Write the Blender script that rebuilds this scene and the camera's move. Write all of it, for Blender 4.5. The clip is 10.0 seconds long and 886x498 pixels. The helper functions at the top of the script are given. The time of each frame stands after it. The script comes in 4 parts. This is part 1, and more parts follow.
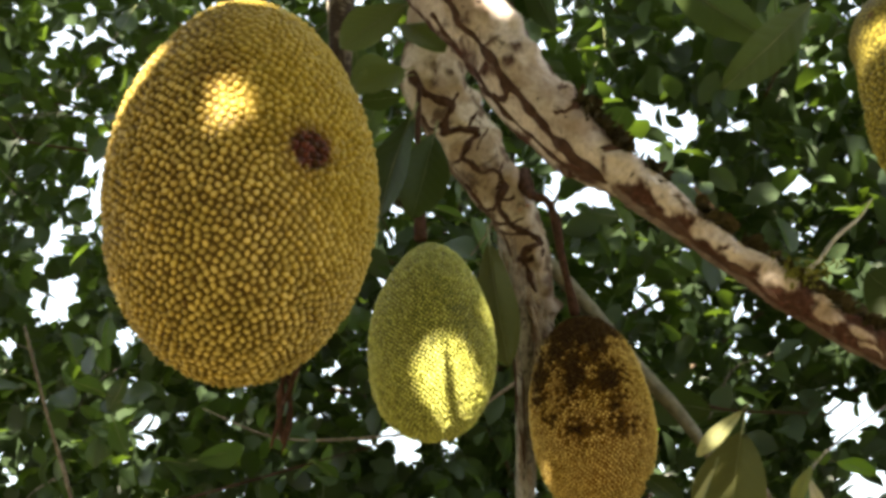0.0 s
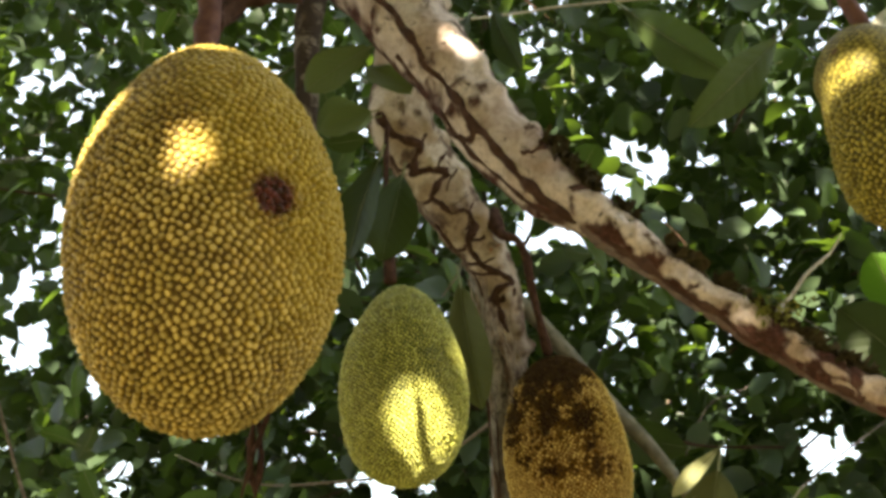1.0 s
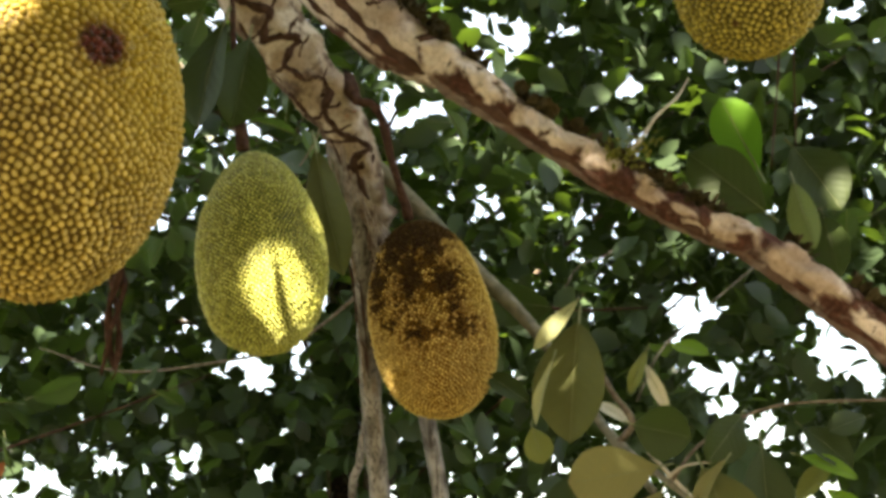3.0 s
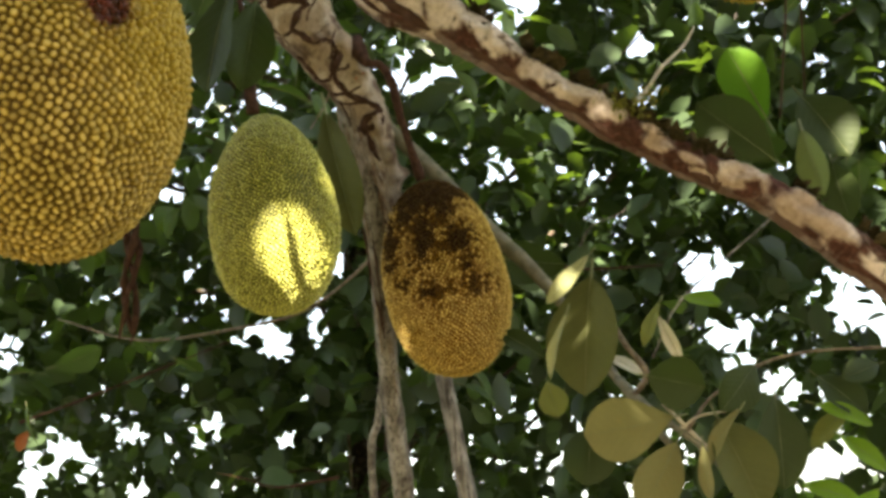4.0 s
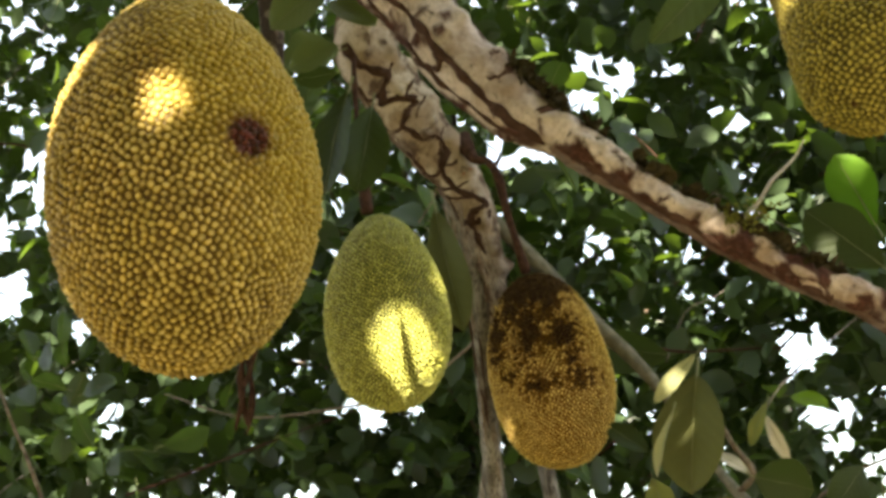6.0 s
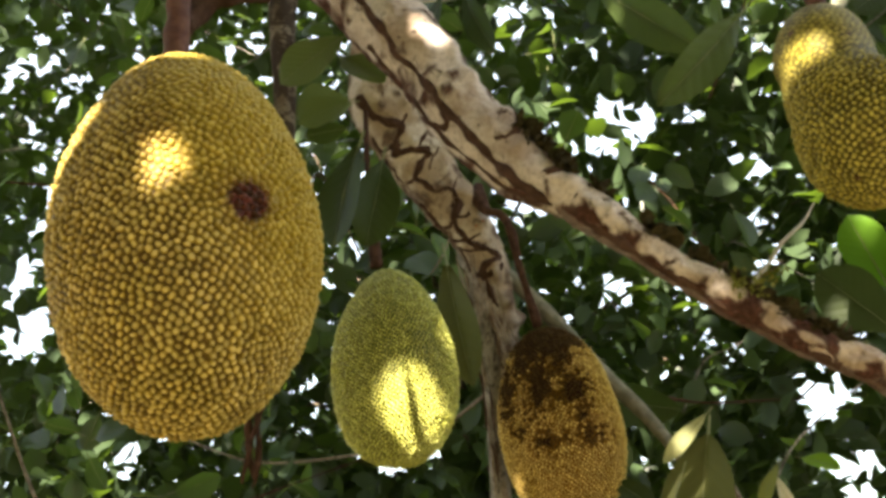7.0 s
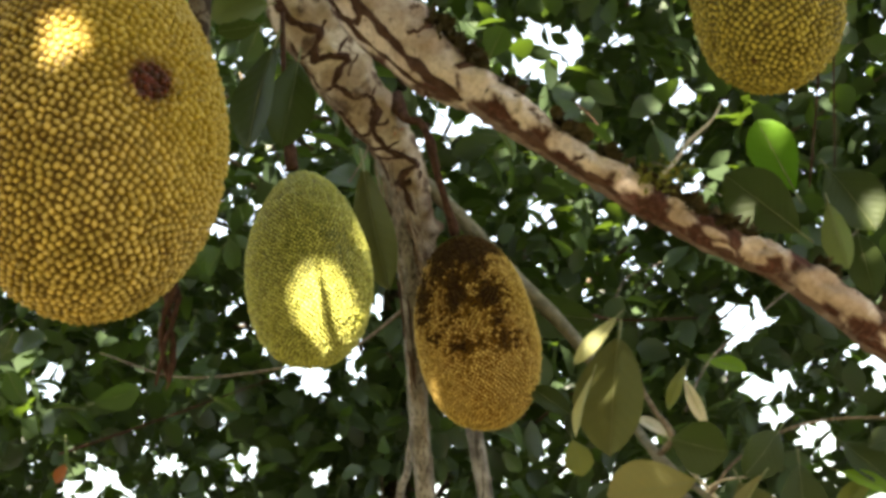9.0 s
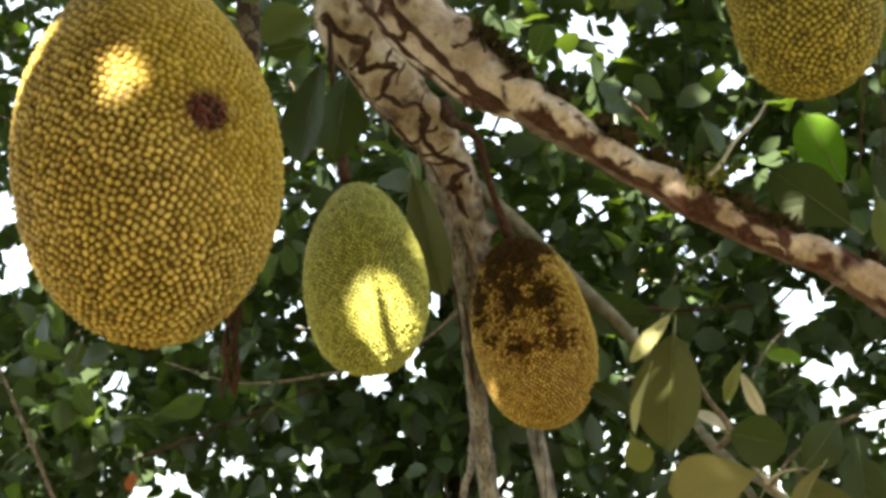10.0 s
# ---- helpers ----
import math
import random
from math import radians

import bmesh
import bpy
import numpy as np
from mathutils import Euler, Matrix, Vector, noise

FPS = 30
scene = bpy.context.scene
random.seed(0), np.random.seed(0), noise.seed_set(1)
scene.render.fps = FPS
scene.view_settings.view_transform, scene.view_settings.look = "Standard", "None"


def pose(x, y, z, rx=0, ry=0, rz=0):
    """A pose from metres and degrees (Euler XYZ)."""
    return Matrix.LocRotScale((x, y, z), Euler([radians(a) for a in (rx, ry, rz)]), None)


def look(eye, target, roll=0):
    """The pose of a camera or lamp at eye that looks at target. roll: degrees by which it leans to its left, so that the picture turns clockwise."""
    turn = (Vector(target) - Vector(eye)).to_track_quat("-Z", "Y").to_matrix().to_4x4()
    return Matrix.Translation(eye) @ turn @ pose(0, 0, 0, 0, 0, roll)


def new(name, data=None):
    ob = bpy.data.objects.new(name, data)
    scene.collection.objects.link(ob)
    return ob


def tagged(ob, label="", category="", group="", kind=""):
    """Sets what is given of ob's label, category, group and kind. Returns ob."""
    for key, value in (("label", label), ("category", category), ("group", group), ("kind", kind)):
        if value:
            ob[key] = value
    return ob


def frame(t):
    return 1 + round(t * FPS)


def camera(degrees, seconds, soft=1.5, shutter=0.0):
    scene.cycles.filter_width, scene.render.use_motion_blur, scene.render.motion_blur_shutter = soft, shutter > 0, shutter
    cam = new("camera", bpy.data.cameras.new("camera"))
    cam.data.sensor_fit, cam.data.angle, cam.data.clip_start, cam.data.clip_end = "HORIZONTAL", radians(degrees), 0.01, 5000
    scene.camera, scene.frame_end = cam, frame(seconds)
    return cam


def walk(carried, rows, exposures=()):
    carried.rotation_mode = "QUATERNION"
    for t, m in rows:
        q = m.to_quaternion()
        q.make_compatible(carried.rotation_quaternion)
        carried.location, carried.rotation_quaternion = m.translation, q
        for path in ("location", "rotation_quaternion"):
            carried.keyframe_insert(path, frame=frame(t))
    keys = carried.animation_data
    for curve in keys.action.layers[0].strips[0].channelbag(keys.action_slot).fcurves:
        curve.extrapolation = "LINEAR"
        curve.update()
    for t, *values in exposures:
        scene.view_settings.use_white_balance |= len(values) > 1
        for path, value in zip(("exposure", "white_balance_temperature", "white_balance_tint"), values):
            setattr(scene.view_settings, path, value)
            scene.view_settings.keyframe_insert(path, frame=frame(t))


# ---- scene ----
EXPOSURE, KELVIN, TINT = 3.02, 7250, 9
cam = camera(38.0, 10.0, soft=3.6)
PATH = [
    (0, (0.359, 0.006, 1.731), (-0.144, 1.829, 2.383), -0.0),
    (0.5, (0.367, -0.04, 1.761), (-0.115, 1.762, 2.481), -0.4),
    (1, (0.365, 0.026, 1.747), (-0.095, 1.84, 2.453), -1.4),
    (1.5, (0.38, 0.061, 1.718), (-0.014, 1.914, 2.361), -2.6),
    (2, (0.366, 0.066, 1.704), (0.028, 1.948, 2.289), -4.0),
    (2.5, (0.371, 0.076, 1.693), (0.071, 1.971, 2.256), -4.5),
    (2.7, (0.377, 0.08, 1.703), (0.09, 1.982, 2.253), -5.2),
    (3.8, (0.406, 0.062, 1.678), (0.091, 1.972, 2.18), -6.4),
    (4, (0.397, 0.069, 1.673), (0.073, 1.981, 2.163), -6.7),
    (4.5, (0.396, 0.064, 1.663), (0.065, 1.978, 2.139), -6.6),
    (5, (0.412, 0.065, 1.678), (0.085, 1.978, 2.164), -5.3),
    (5.5, (0.397, 0.033, 1.692), (0.022, 1.924, 2.224), -4.8),
    (6, (0.374, -0.02, 1.739), (-0.064, 1.84, 2.329), -5.3),
    (6.2, (0.379, -0.025, 1.75), (-0.074, 1.828, 2.353), -5.0),
    (7.3, (0.415, -0.007, 1.782), (-0.052, 1.819, 2.451), -4.2),
    (7.5, (0.413, -0.011, 1.775), (-0.042, 1.814, 2.457), -4.1),
    (8, (0.443, 0.017, 1.742), (0.01, 1.859, 2.39), -3.8),
    (8.5, (0.433, 0.036, 1.705), (0.04, 1.915, 2.267), -3.5),
    (9, (0.441, 0.013, 1.71), (0.056, 1.899, 2.253), -4.6),
    (9.5, (0.419, -0.007, 1.722), (-0.005, 1.865, 2.283), -5.5),
    (10, (0.457, -0.035, 1.729), (-0.012, 1.834, 2.265), -6.2),
]
walk(cam, [(t, look(eye, target, roll)) for t, eye, target, roll in PATH], exposures=[(t, EXPOSURE + step, KELVIN, TINT) for t, step in ((0.0, -0.24), (1.0, -0.14), (1.5, -0.04), (4.0, 0.06), (6.0, 0.0), (7.5, -0.03), (8.5, 0.05), (10.0, 0.03))])

# ---- light: a sun behind the viewer, shining through holes in an added crown overhead ----
SUN_ELEVATION, SUN_TURN = 28.0, 2.0          # degrees; 0 is straight behind, plus is to the right
TO_SUN = Vector((math.sin(radians(SUN_TURN)) * math.cos(radians(SUN_ELEVATION)),
                 -math.cos(radians(SUN_TURN)) * math.cos(radians(SUN_ELEVATION)),
                 math.sin(radians(SUN_ELEVATION))))
world = bpy.data.worlds.new("sky")
scene.world = world
world.use_nodes = True
sky = world.node_tree.nodes.new("ShaderNodeTexSky")
sky.sky_type, sky.sun_disc = "NISHITA", False
sky.sun_elevation, sky.sun_rotation = radians(SUN_ELEVATION), radians(180 - SUN_TURN)
sky.air_density, sky.dust_density = 1.0, 2.5
# a bright, milky tropical sky: the blue is veiled by thin white cloud
veil = world.node_tree.nodes.new("ShaderNodeMix")
veil.data_type, veil.blend_type = "RGBA", "ADD"
veil.inputs[0].default_value = 1.0
veil.inputs[7].default_value = (3.6, 3.85, 4.2, 1)
world.node_tree.links.new(sky.outputs[0], veil.inputs[6])
world.node_tree.links.new(veil.outputs[2], world.node_tree.nodes["Background"].inputs[0])
world.node_tree.nodes["Background"].inputs[1].default_value = 0.05
sun_data = bpy.data.lights.new("sun", "SUN")
sun_data.energy, sun_data.angle, sun_data.color = 5.0, radians(0.53), (1.0, 0.93, 0.82)
sun = new("sun", sun_data)
sun.matrix_world = look(TO_SUN * 30, (0, 0, 0))


# ---- materials ----
class Nodes:
    """A short way to write node materials."""

    def __init__(self, name):
        self.material = bpy.data.materials.new(name)
        self.material.use_nodes = True
        self.tree = self.material.node_tree
        self.shader = self.tree.nodes["Principled BSDF"]
        self.out = self.tree.nodes["Material Output"]

    def add(self, kind, **inputs):
        node = self.tree.nodes.new("ShaderNode" + kind)
        for key, value in inputs.items():
            self.put(node, key, value)
        return node

    def put(self, node, key, value):
        name = key.replace("_", " ")
        socket = next(s for s in node.inputs if s.name.lower() == name.lower() and s.enabled)
        if isinstance(value, bpy.types.NodeSocket):
            self.tree.links.new(value, socket)
        else:
            socket.default_value = value

    def coords(self):
        return self.add("TexCoord").outputs["Object"]

    def noise(self, scale, detail=4.0, rough=0.55, vector=None, distort=0.0):
        node = self.add("TexNoise", scale=scale, detail=detail, roughness=rough, distortion=distort)
        self.tree.links.new(vector or self.coords(), node.inputs["Vector"])
        return node.outputs[0]

    def ramp(self, value, *stops):
        node = self.tree.nodes.new("ShaderNodeValToRGB")
        self.tree.links.new(value, node.inputs[0])
        items = node.color_ramp.elements
        while len(items) < len(stops):
            items.new(0.5)
        for item, (place, colour) in zip(items, stops):
            item.position = place
            item.color = (*colour, 1) if len(colour) == 3 else colour
        return node.outputs[0]

    def steps(self, value, low, high):
        node = self.add("MapRange", value=value)
        node.interpolation_type = "SMOOTHSTEP"
        node.inputs["From Min"].default_value, node.inputs["From Max"].default_value = low, high
        return node.outputs[0]

    def mix(self, factor, a, b, mode="MIX"):
        node = self.tree.nodes.new("ShaderNodeMix")
        node.data_type, node.blend_type = "RGBA", mode
        for socket, value in zip((node.inputs[0], node.inputs[6], node.inputs[7]), (factor, a, b)):
            if isinstance(value, bpy.types.NodeSocket):
                self.tree.links.new(value, socket)
            elif isinstance(value, tuple):
                socket.default_value = (*value, 1)
            else:
                socket.default_value = value
        return node.outputs[2]

    def math(self, kind, a, b=0.0):
        node = self.tree.nodes.new("ShaderNodeMath")
        node.operation = kind
        for socket, value in zip(node.inputs, (a, b)):
            if isinstance(value, bpy.types.NodeSocket):
                self.tree.links.new(value, socket)
            else:
                socket.default_value = value
        return node.outputs[0]

    def near(self, point, radius, soft, wobble=0.0, scale=40.0):
        """1 within radius of a point of the object, 0 beyond, with a ragged rim."""
        node = self.tree.nodes.new("ShaderNodeVectorMath")
        node.operation = "DISTANCE"
        self.tree.links.new(self.coords(), node.inputs[0])
        node.inputs[1].default_value = point
        far = node.outputs["Value"]
        if wobble:
            far = self.math("ADD", far, self.math("MULTIPLY", self.math("SUBTRACT", self.noise(scale, 5), 0.5), wobble))
        return self.math("SUBTRACT", 1.0, self.steps(far, radius - soft, radius + soft))

    def bump(self, height, strength, distance):
        node = self.add("Bump", strength=strength, distance=distance, height=height)
        self.put(self.shader, "Normal", node.outputs[0])

    def finish(self, colour, rough=0.6, gloss=0.5):
        self.put(self.shader, "Base Color", colour if isinstance(colour, bpy.types.NodeSocket) else (*colour, 1))
        self.put(self.shader, "Roughness", rough)
        self.put(self.shader, "Specular IOR Level", gloss)
        return self.material


def rind_material(name, valley, side, tip, stains=(), stain=(0.05, 0.015, 0.008), rough=0.5, blots=(), gloss=0.16, soiled=0.26, lit_side=None):
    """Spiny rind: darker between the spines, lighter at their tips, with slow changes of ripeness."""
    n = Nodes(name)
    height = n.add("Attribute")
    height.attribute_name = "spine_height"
    # valley colour: brown rind, with shade between the spines put into it too
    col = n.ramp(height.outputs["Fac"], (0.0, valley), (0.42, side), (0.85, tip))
    island = n.add("NewGeometry").outputs["Random Per Island"]
    col = n.mix(1.0, col, n.ramp(island, (0.0, (0.70, 0.68, 0.63)), (0.5, (1.0, 1.0, 0.98)), (1.0, (1.28, 1.26, 1.2))), "MULTIPLY")
    dirt = n.noise(15.0, 6, 0.65)
    col = n.mix(n.math("MULTIPLY", n.steps(dirt, 0.48, 0.68), soiled), col, n.mix(1.0, col, (0.72, 0.55, 0.42), "MULTIPLY"))
    slow = n.noise(7.0, 3)
    col = n.mix(n.steps(slow, 0.35, 0.7), col, n.mix(1.0, col, (0.84, 0.85, 0.64), "MULTIPLY"))
    fine = n.noise(160.0, 3)
    col = n.mix(n.math("MULTIPLY", n.steps(fine, 0.55, 0.8), 0.35), col, side)
    if lit_side:
        # soft light put into the colour: yellower and paler to +x, darker opposite
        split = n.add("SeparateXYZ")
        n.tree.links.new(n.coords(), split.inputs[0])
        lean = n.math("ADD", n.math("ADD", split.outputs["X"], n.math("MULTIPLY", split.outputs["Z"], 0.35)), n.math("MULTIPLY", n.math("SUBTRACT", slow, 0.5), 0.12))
        col = n.mix(n.math("MULTIPLY", n.steps(lean, 0.02, 0.19), 0.85), col, n.mix(0.6, col, lit_side))
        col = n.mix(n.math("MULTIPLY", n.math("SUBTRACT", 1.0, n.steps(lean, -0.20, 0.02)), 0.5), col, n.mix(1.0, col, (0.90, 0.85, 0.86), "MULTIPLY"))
    specks = n.noise(60.0, 2, 0.4)
    col = n.mix(n.math("MULTIPLY", n.steps(specks, 0.70, 0.78), 0.7), col, stain)
    patchy = n.mix(n.steps(n.noise(95.0, 4, 0.7), 0.4, 0.62), tuple(0.45 * c for c in stain), tuple(2.1 * c for c in stain))
    for point, radius, soft, wobble, scale, amount in stains:
        col = n.mix(n.math("MULTIPLY", n.near(point, radius, soft, wobble, scale), amount), col, patchy)
    if blots:
        # rot spreads spine by spine: blots with ragged rims, each about a point of the skin
        ragged = n.math("ADD", n.math("MULTIPLY", n.math("SUBTRACT", n.noise(46.0, 6, 0.75), 0.5), 0.095), n.math("MULTIPLY", n.math("SUBTRACT", island, 0.5), 0.030))
        worst = None
        for x, z, wide, tall in blots:
            split = n.add("SeparateXYZ")
            n.tree.links.new(n.coords(), split.inputs[0])
            dx = n.math("DIVIDE", n.math("SUBTRACT", split.outputs["X"], x), wide)
            dz = n.math("DIVIDE", n.math("SUBTRACT", split.outputs["Z"], z), tall)
            far = n.math("SQRT", n.math("ADD", n.math("MULTIPLY", dx, dx), n.math("MULTIPLY", dz, dz)))
            rim = n.math("MULTIPLY", n.math("SUBTRACT", far, 1.0), min(wide, tall))
            worst = rim if worst is None else n.math("MINIMUM", worst, rim)
        rim = n.math("ADD", worst, ragged)
        halo = n.math("MULTIPLY", n.math("SUBTRACT", 1.0, n.steps(rim, 0.0, 0.022)), 0.45)
        col = n.mix(halo, col, n.mix(1.0, col, (0.52, 0.36, 0.24), "MULTIPLY"))
        core = n.math("MULTIPLY", n.math("SUBTRACT", 1.0, n.steps(rim, -0.008, 0.006)), n.math("SUBTRACT", 0.95, n.math("MULTIPLY", height.outputs["Fac"], 0.12)))
        col = n.mix(core, col, stain)
    n.bump(n.noise(420.0, 2), 0.25, 0.001)
    return n.finish(col, rough, gloss)


def leaf_material(name, dark, light, glow, amount=0.45, rough=0.38, gloss=0.2, veins=False):
    """Leaf blade: glossy above, lets some light through; each leaf a little different."""
    n = Nodes(name)
    island = n.add("NewGeometry").outputs["Random Per Island"]
    vein = n.noise(55.0, 3)
    col = n.ramp(island, (0.0, tuple(0.75 * c for c in dark)), (0.6, tuple(0.9 * c for c in light)), (0.9, tuple(1.1 * c for c in light)), (1.0, tuple(1.7 * c for c in light)))
    col = n.mix(n.math("MULTIPLY", n.steps(vein, 0.45, 0.75), 0.35), col, n.mix(1.0, col, (1.5, 1.45, 1.1), "MULTIPLY"))
    if veins:
        split = n.add("SeparateXYZ")
        n.tree.links.new(n.coords(), split.inputs[0])
        slant = n.math("SUBTRACT", split.outputs["Y"], n.math("MULTIPLY", n.math("ABSOLUTE", split.outputs["X"]), 0.85))
        line = n.math("ABSOLUTE", n.math("SINE", n.math("MULTIPLY", slant, 29.0)))
        vein_of = n.math("SUBTRACT", 1.0, n.steps(line, 0.04, 0.22))
        col = n.mix(n.math("MULTIPLY", vein_of, 0.15), col, n.mix(1.0, col, (1.9, 1.75, 1.6), "MULTIPLY"))
        col = n.mix(n.math("MULTIPLY", n.steps(n.noise(9.0, 5, 0.65), 0.55, 0.72), 0.35), col, n.mix(1.0, col, (1.5, 1.25, 0.7), "MULTIPLY"))
        n.bump(n.math("ADD", line, n.math("MULTIPLY", vein, 1.5)), 0.14, 0.02)
    n.finish(col, rough, gloss)
    through_leaf = n.add("BsdfTranslucent")
    n.put(through_leaf, "Color", n.mix(island, glow, tuple(0.75 * c for c in glow)))
    both = n.tree.nodes.new("ShaderNodeMixShader")
    both.inputs[0].default_value = amount
    n.tree.links.new(n.shader.outputs[0], both.inputs[1])
    n.tree.links.new(through_leaf.outputs[0], both.inputs[2])
    n.tree.links.new(both.outputs[0], n.out.inputs["Surface"])
    return n.material


def bark_material(name, pale, mid, dark, cover=0.45, scale=9.0):
    """Blotched bark: pale crust in patches over reddish-brown bark, with dark cracks and specks."""
    n = Nodes(name)
    patches = n.noise(scale, 6, 0.62, distort=0.6)
    fine = n.noise(scale * 9, 5, 0.65)
    cracks = n.noise(scale * 3.1, 8, 0.72, distort=1.2)
    col = n.mix(n.steps(fine, 0.35, 0.65), mid, tuple(0.6 * c for c in mid))
    broad = n.noise(scale * 0.55, 4, 0.6)
    hue = n.mix(n.steps(broad, 0.42, 0.58), tuple(c * f for c, f in zip(pale, (0.74, 0.66, 0.59))), tuple(1.18 * c for c in pale))
    crust = n.mix(n.steps(fine, 0.4, 0.7), hue, n.mix(1.0, hue, (0.74, 0.71, 0.68), "MULTIPLY"))
    grit = n.noise(scale * 26, 3, 0.7)
    crust = n.mix(n.math("MULTIPLY", n.steps(grit, 0.60, 0.72), 0.5), crust, mid)
    edge = 1.0 - cover
    col = n.mix(n.steps(patches, edge - 0.05, edge + 0.03), col, crust)
    col = n.mix(n.math("MULTIPLY", n.steps(cracks, 0.57, 0.66), 0.85), col, dark)
    crust_of = n.add("Attribute")
    crust_of.attribute_name = "crust"
    mud = n.mix(n.steps(fine, 0.3, 0.7), tuple(0.6 * c for c in mid), tuple(1.5 * c for c in mid))
    flesh = tuple(0.45 * p + 0.4 * m for p, m in zip(pale, mid))
    mud = n.mix(n.math("MULTIPLY", n.steps(n.noise(scale * 1.6, 6, 0.65, distort=0.8), 0.50, 0.66), 0.75), mud, flesh)
    mud = n.mix(n.math("MULTIPLY", n.steps(cracks, 0.40, 0.60), 0.6), mud, tuple(0.45 * c for c in mid))
    col = n.mix(crust_of.outputs["Fac"], col, mud)
    grain = n.math("ADD", n.math("MULTIPLY", fine, 0.5), n.math("MULTIPLY", patches, 0.8))
    n.bump(n.math("ADD", grain, n.math("MULTIPLY", grit, 0.25)), 1.0, 0.011)
    return n.finish(col, 0.9, 0.1)


def fibre_material(name, pale, mid, dark):
    """Grey bark in long upright fibres, dark between them."""
    n = Nodes(name)
    stretch = n.add("Mapping")
    n.tree.links.new(n.coords(), stretch.inputs["Vector"])
    stretch.inputs["Scale"].default_value = (1.0, 1.0, 0.07)
    fibres, patches, fine = n.noise(150.0, 6, 0.7, stretch.outputs[0], 0.3), n.noise(14.0, 5, 0.6), n.noise(190.0, 3)
    col = n.mix(n.steps(patches, 0.36, 0.62), mid, pale)
    col = n.mix(n.math("MULTIPLY", n.steps(fibres, 0.49, 0.60), 0.8), col, dark)
    col = n.mix(n.math("MULTIPLY", n.steps(fine, 0.55, 0.75), 0.35), col, mid)
    n.bump(n.math("SUBTRACT", fine, fibres), 1.0, 0.008)
    return n.finish(col, 0.95, 0.08)


def plain_material(name, low, high, scale, rough=0.8, gloss=0.25, depth=0.003):
    n = Nodes(name)
    a, b = n.noise(scale, 5, 0.6), n.noise(scale * 7, 4, 0.6)
    col = n.mix(n.steps(a, 0.35, 0.65), low, high)
    col = n.mix(n.math("MULTIPLY", n.steps(b, 0.5, 0.75), 0.4), col, tuple(0.5 * c for c in low))
    n.bump(n.math("ADD", a, b), 0.5, depth)
    return n.finish(col, rough, gloss)


LEAF = leaf_material("crown leaf", (0.018, 0.031, 0.018), (0.049, 0.077, 0.038), (0.16, 0.27, 0.025), 0.35, 0.40, 0.32)
LEAF_NEAR = leaf_material("near leaf", (0.022, 0.034, 0.009), (0.032, 0.048, 0.012), (0.06, 0.11, 0.012), 0.3, 0.5, 0.2, True)
LEAF_BROAD = leaf_material("broad leaf", (0.098, 0.128, 0.042), (0.125, 0.160, 0.055), (0.20, 0.28, 0.05), 0.3, 0.45, 0.25, True)
LEAF_MID = leaf_material("mid-green leaf", (0.048, 0.072, 0.022), (0.058, 0.086, 0.027), (0.10, 0.17, 0.02), 0.3, 0.45, 0.25, True)
LEAF_RIB = plain_material("leaf rib", (0.15, 0.17, 0.07), (0.20, 0.22, 0.10), 60.0, 0.6, 0.3)
# part of the sun on this leaf is put into its bright colour
LEAF_SUNNY = leaf_material("sunny leaf", (0.062, 0.140, 0.010), (0.074, 0.160, 0.012), (0.12, 0.34, 0.010), 0.35, 0.6, 0.2, True)
LEAF_OLIVE = leaf_material("olive leaf", (0.072, 0.078, 0.026), (0.088, 0.094, 0.032), (0.16, 0.18, 0.03), 0.3, 0.6, 0.12, True)
LEAF_AGED = leaf_material("aged leaf", (0.165, 0.160, 0.066), (0.195, 0.185, 0.078), (0.30, 0.28, 0.08), 0.35, 0.6, 0.12, True)
# sunlight on these leaves is put into the brighter colour
LEAF_LIT = leaf_material("leaf coloured as sunlit", (0.095, 0.180, 0.012), (0.120, 0.215, 0.015), (0.30, 0.58, 0.015), 0.4, 0.5, 0.2, True)
# near-white: the brightness of lit leaves is put into the colour
LEAF_PALE = leaf_material("near-white leaf", (0.58, 0.56, 0.42), (0.64, 0.61, 0.47), (0.4, 0.36, 0.15), 0.25, 0.6)
LEAF_YELLOW = leaf_material("yellowing leaf", (0.12, 0.14, 0.035), (0.17, 0.19, 0.05), (0.26, 0.28, 0.04), 0.4, 0.5, 0.2, True)
# sunlight partly put into the colour, midway between lit and unlit
LEAF_HALF_LIT = leaf_material("half-lit leaf", (0.34, 0.36, 0.17), (0.40, 0.41, 0.20), (0.4, 0.42, 0.12), 0.3, 0.5, 0.2, True)
LEAF_DRY = leaf_material("dry red leaf", (0.30, 0.09, 0.03), (0.36, 0.12, 0.04), (0.5, 0.14, 0.03), 0.35, 0.7)
BARK_PALE = bark_material("pale bark", (0.585, 0.502, 0.435), (0.082, 0.036, 0.025), (0.026, 0.014, 0.010), 0.62, 13.0)
BARK_GREY = bark_material("grey bark", (0.52, 0.45, 0.355), (0.16, 0.11, 0.078), (0.04, 0.024, 0.017), 0.64, 16.0)
BARK_STEM = bark_material("stem bark", (0.20, 0.17, 0.13), (0.075, 0.055, 0.040), (0.022, 0.015, 0.012), 0.45, 26.0)
STEM_BARK = fibre_material("fibrous stem bark", (0.36, 0.335, 0.285), (0.155, 0.138, 0.112), (0.034, 0.027, 0.022))
TRAIL = plain_material("termite mud", (0.040, 0.021, 0.014), (0.075, 0.041, 0.027), 60.0, 0.95, 0.1)
RED_BARK = plain_material("red underside bark", (0.046, 0.023, 0.016), (0.088, 0.048, 0.033), 34.0, 0.9, 0.15)
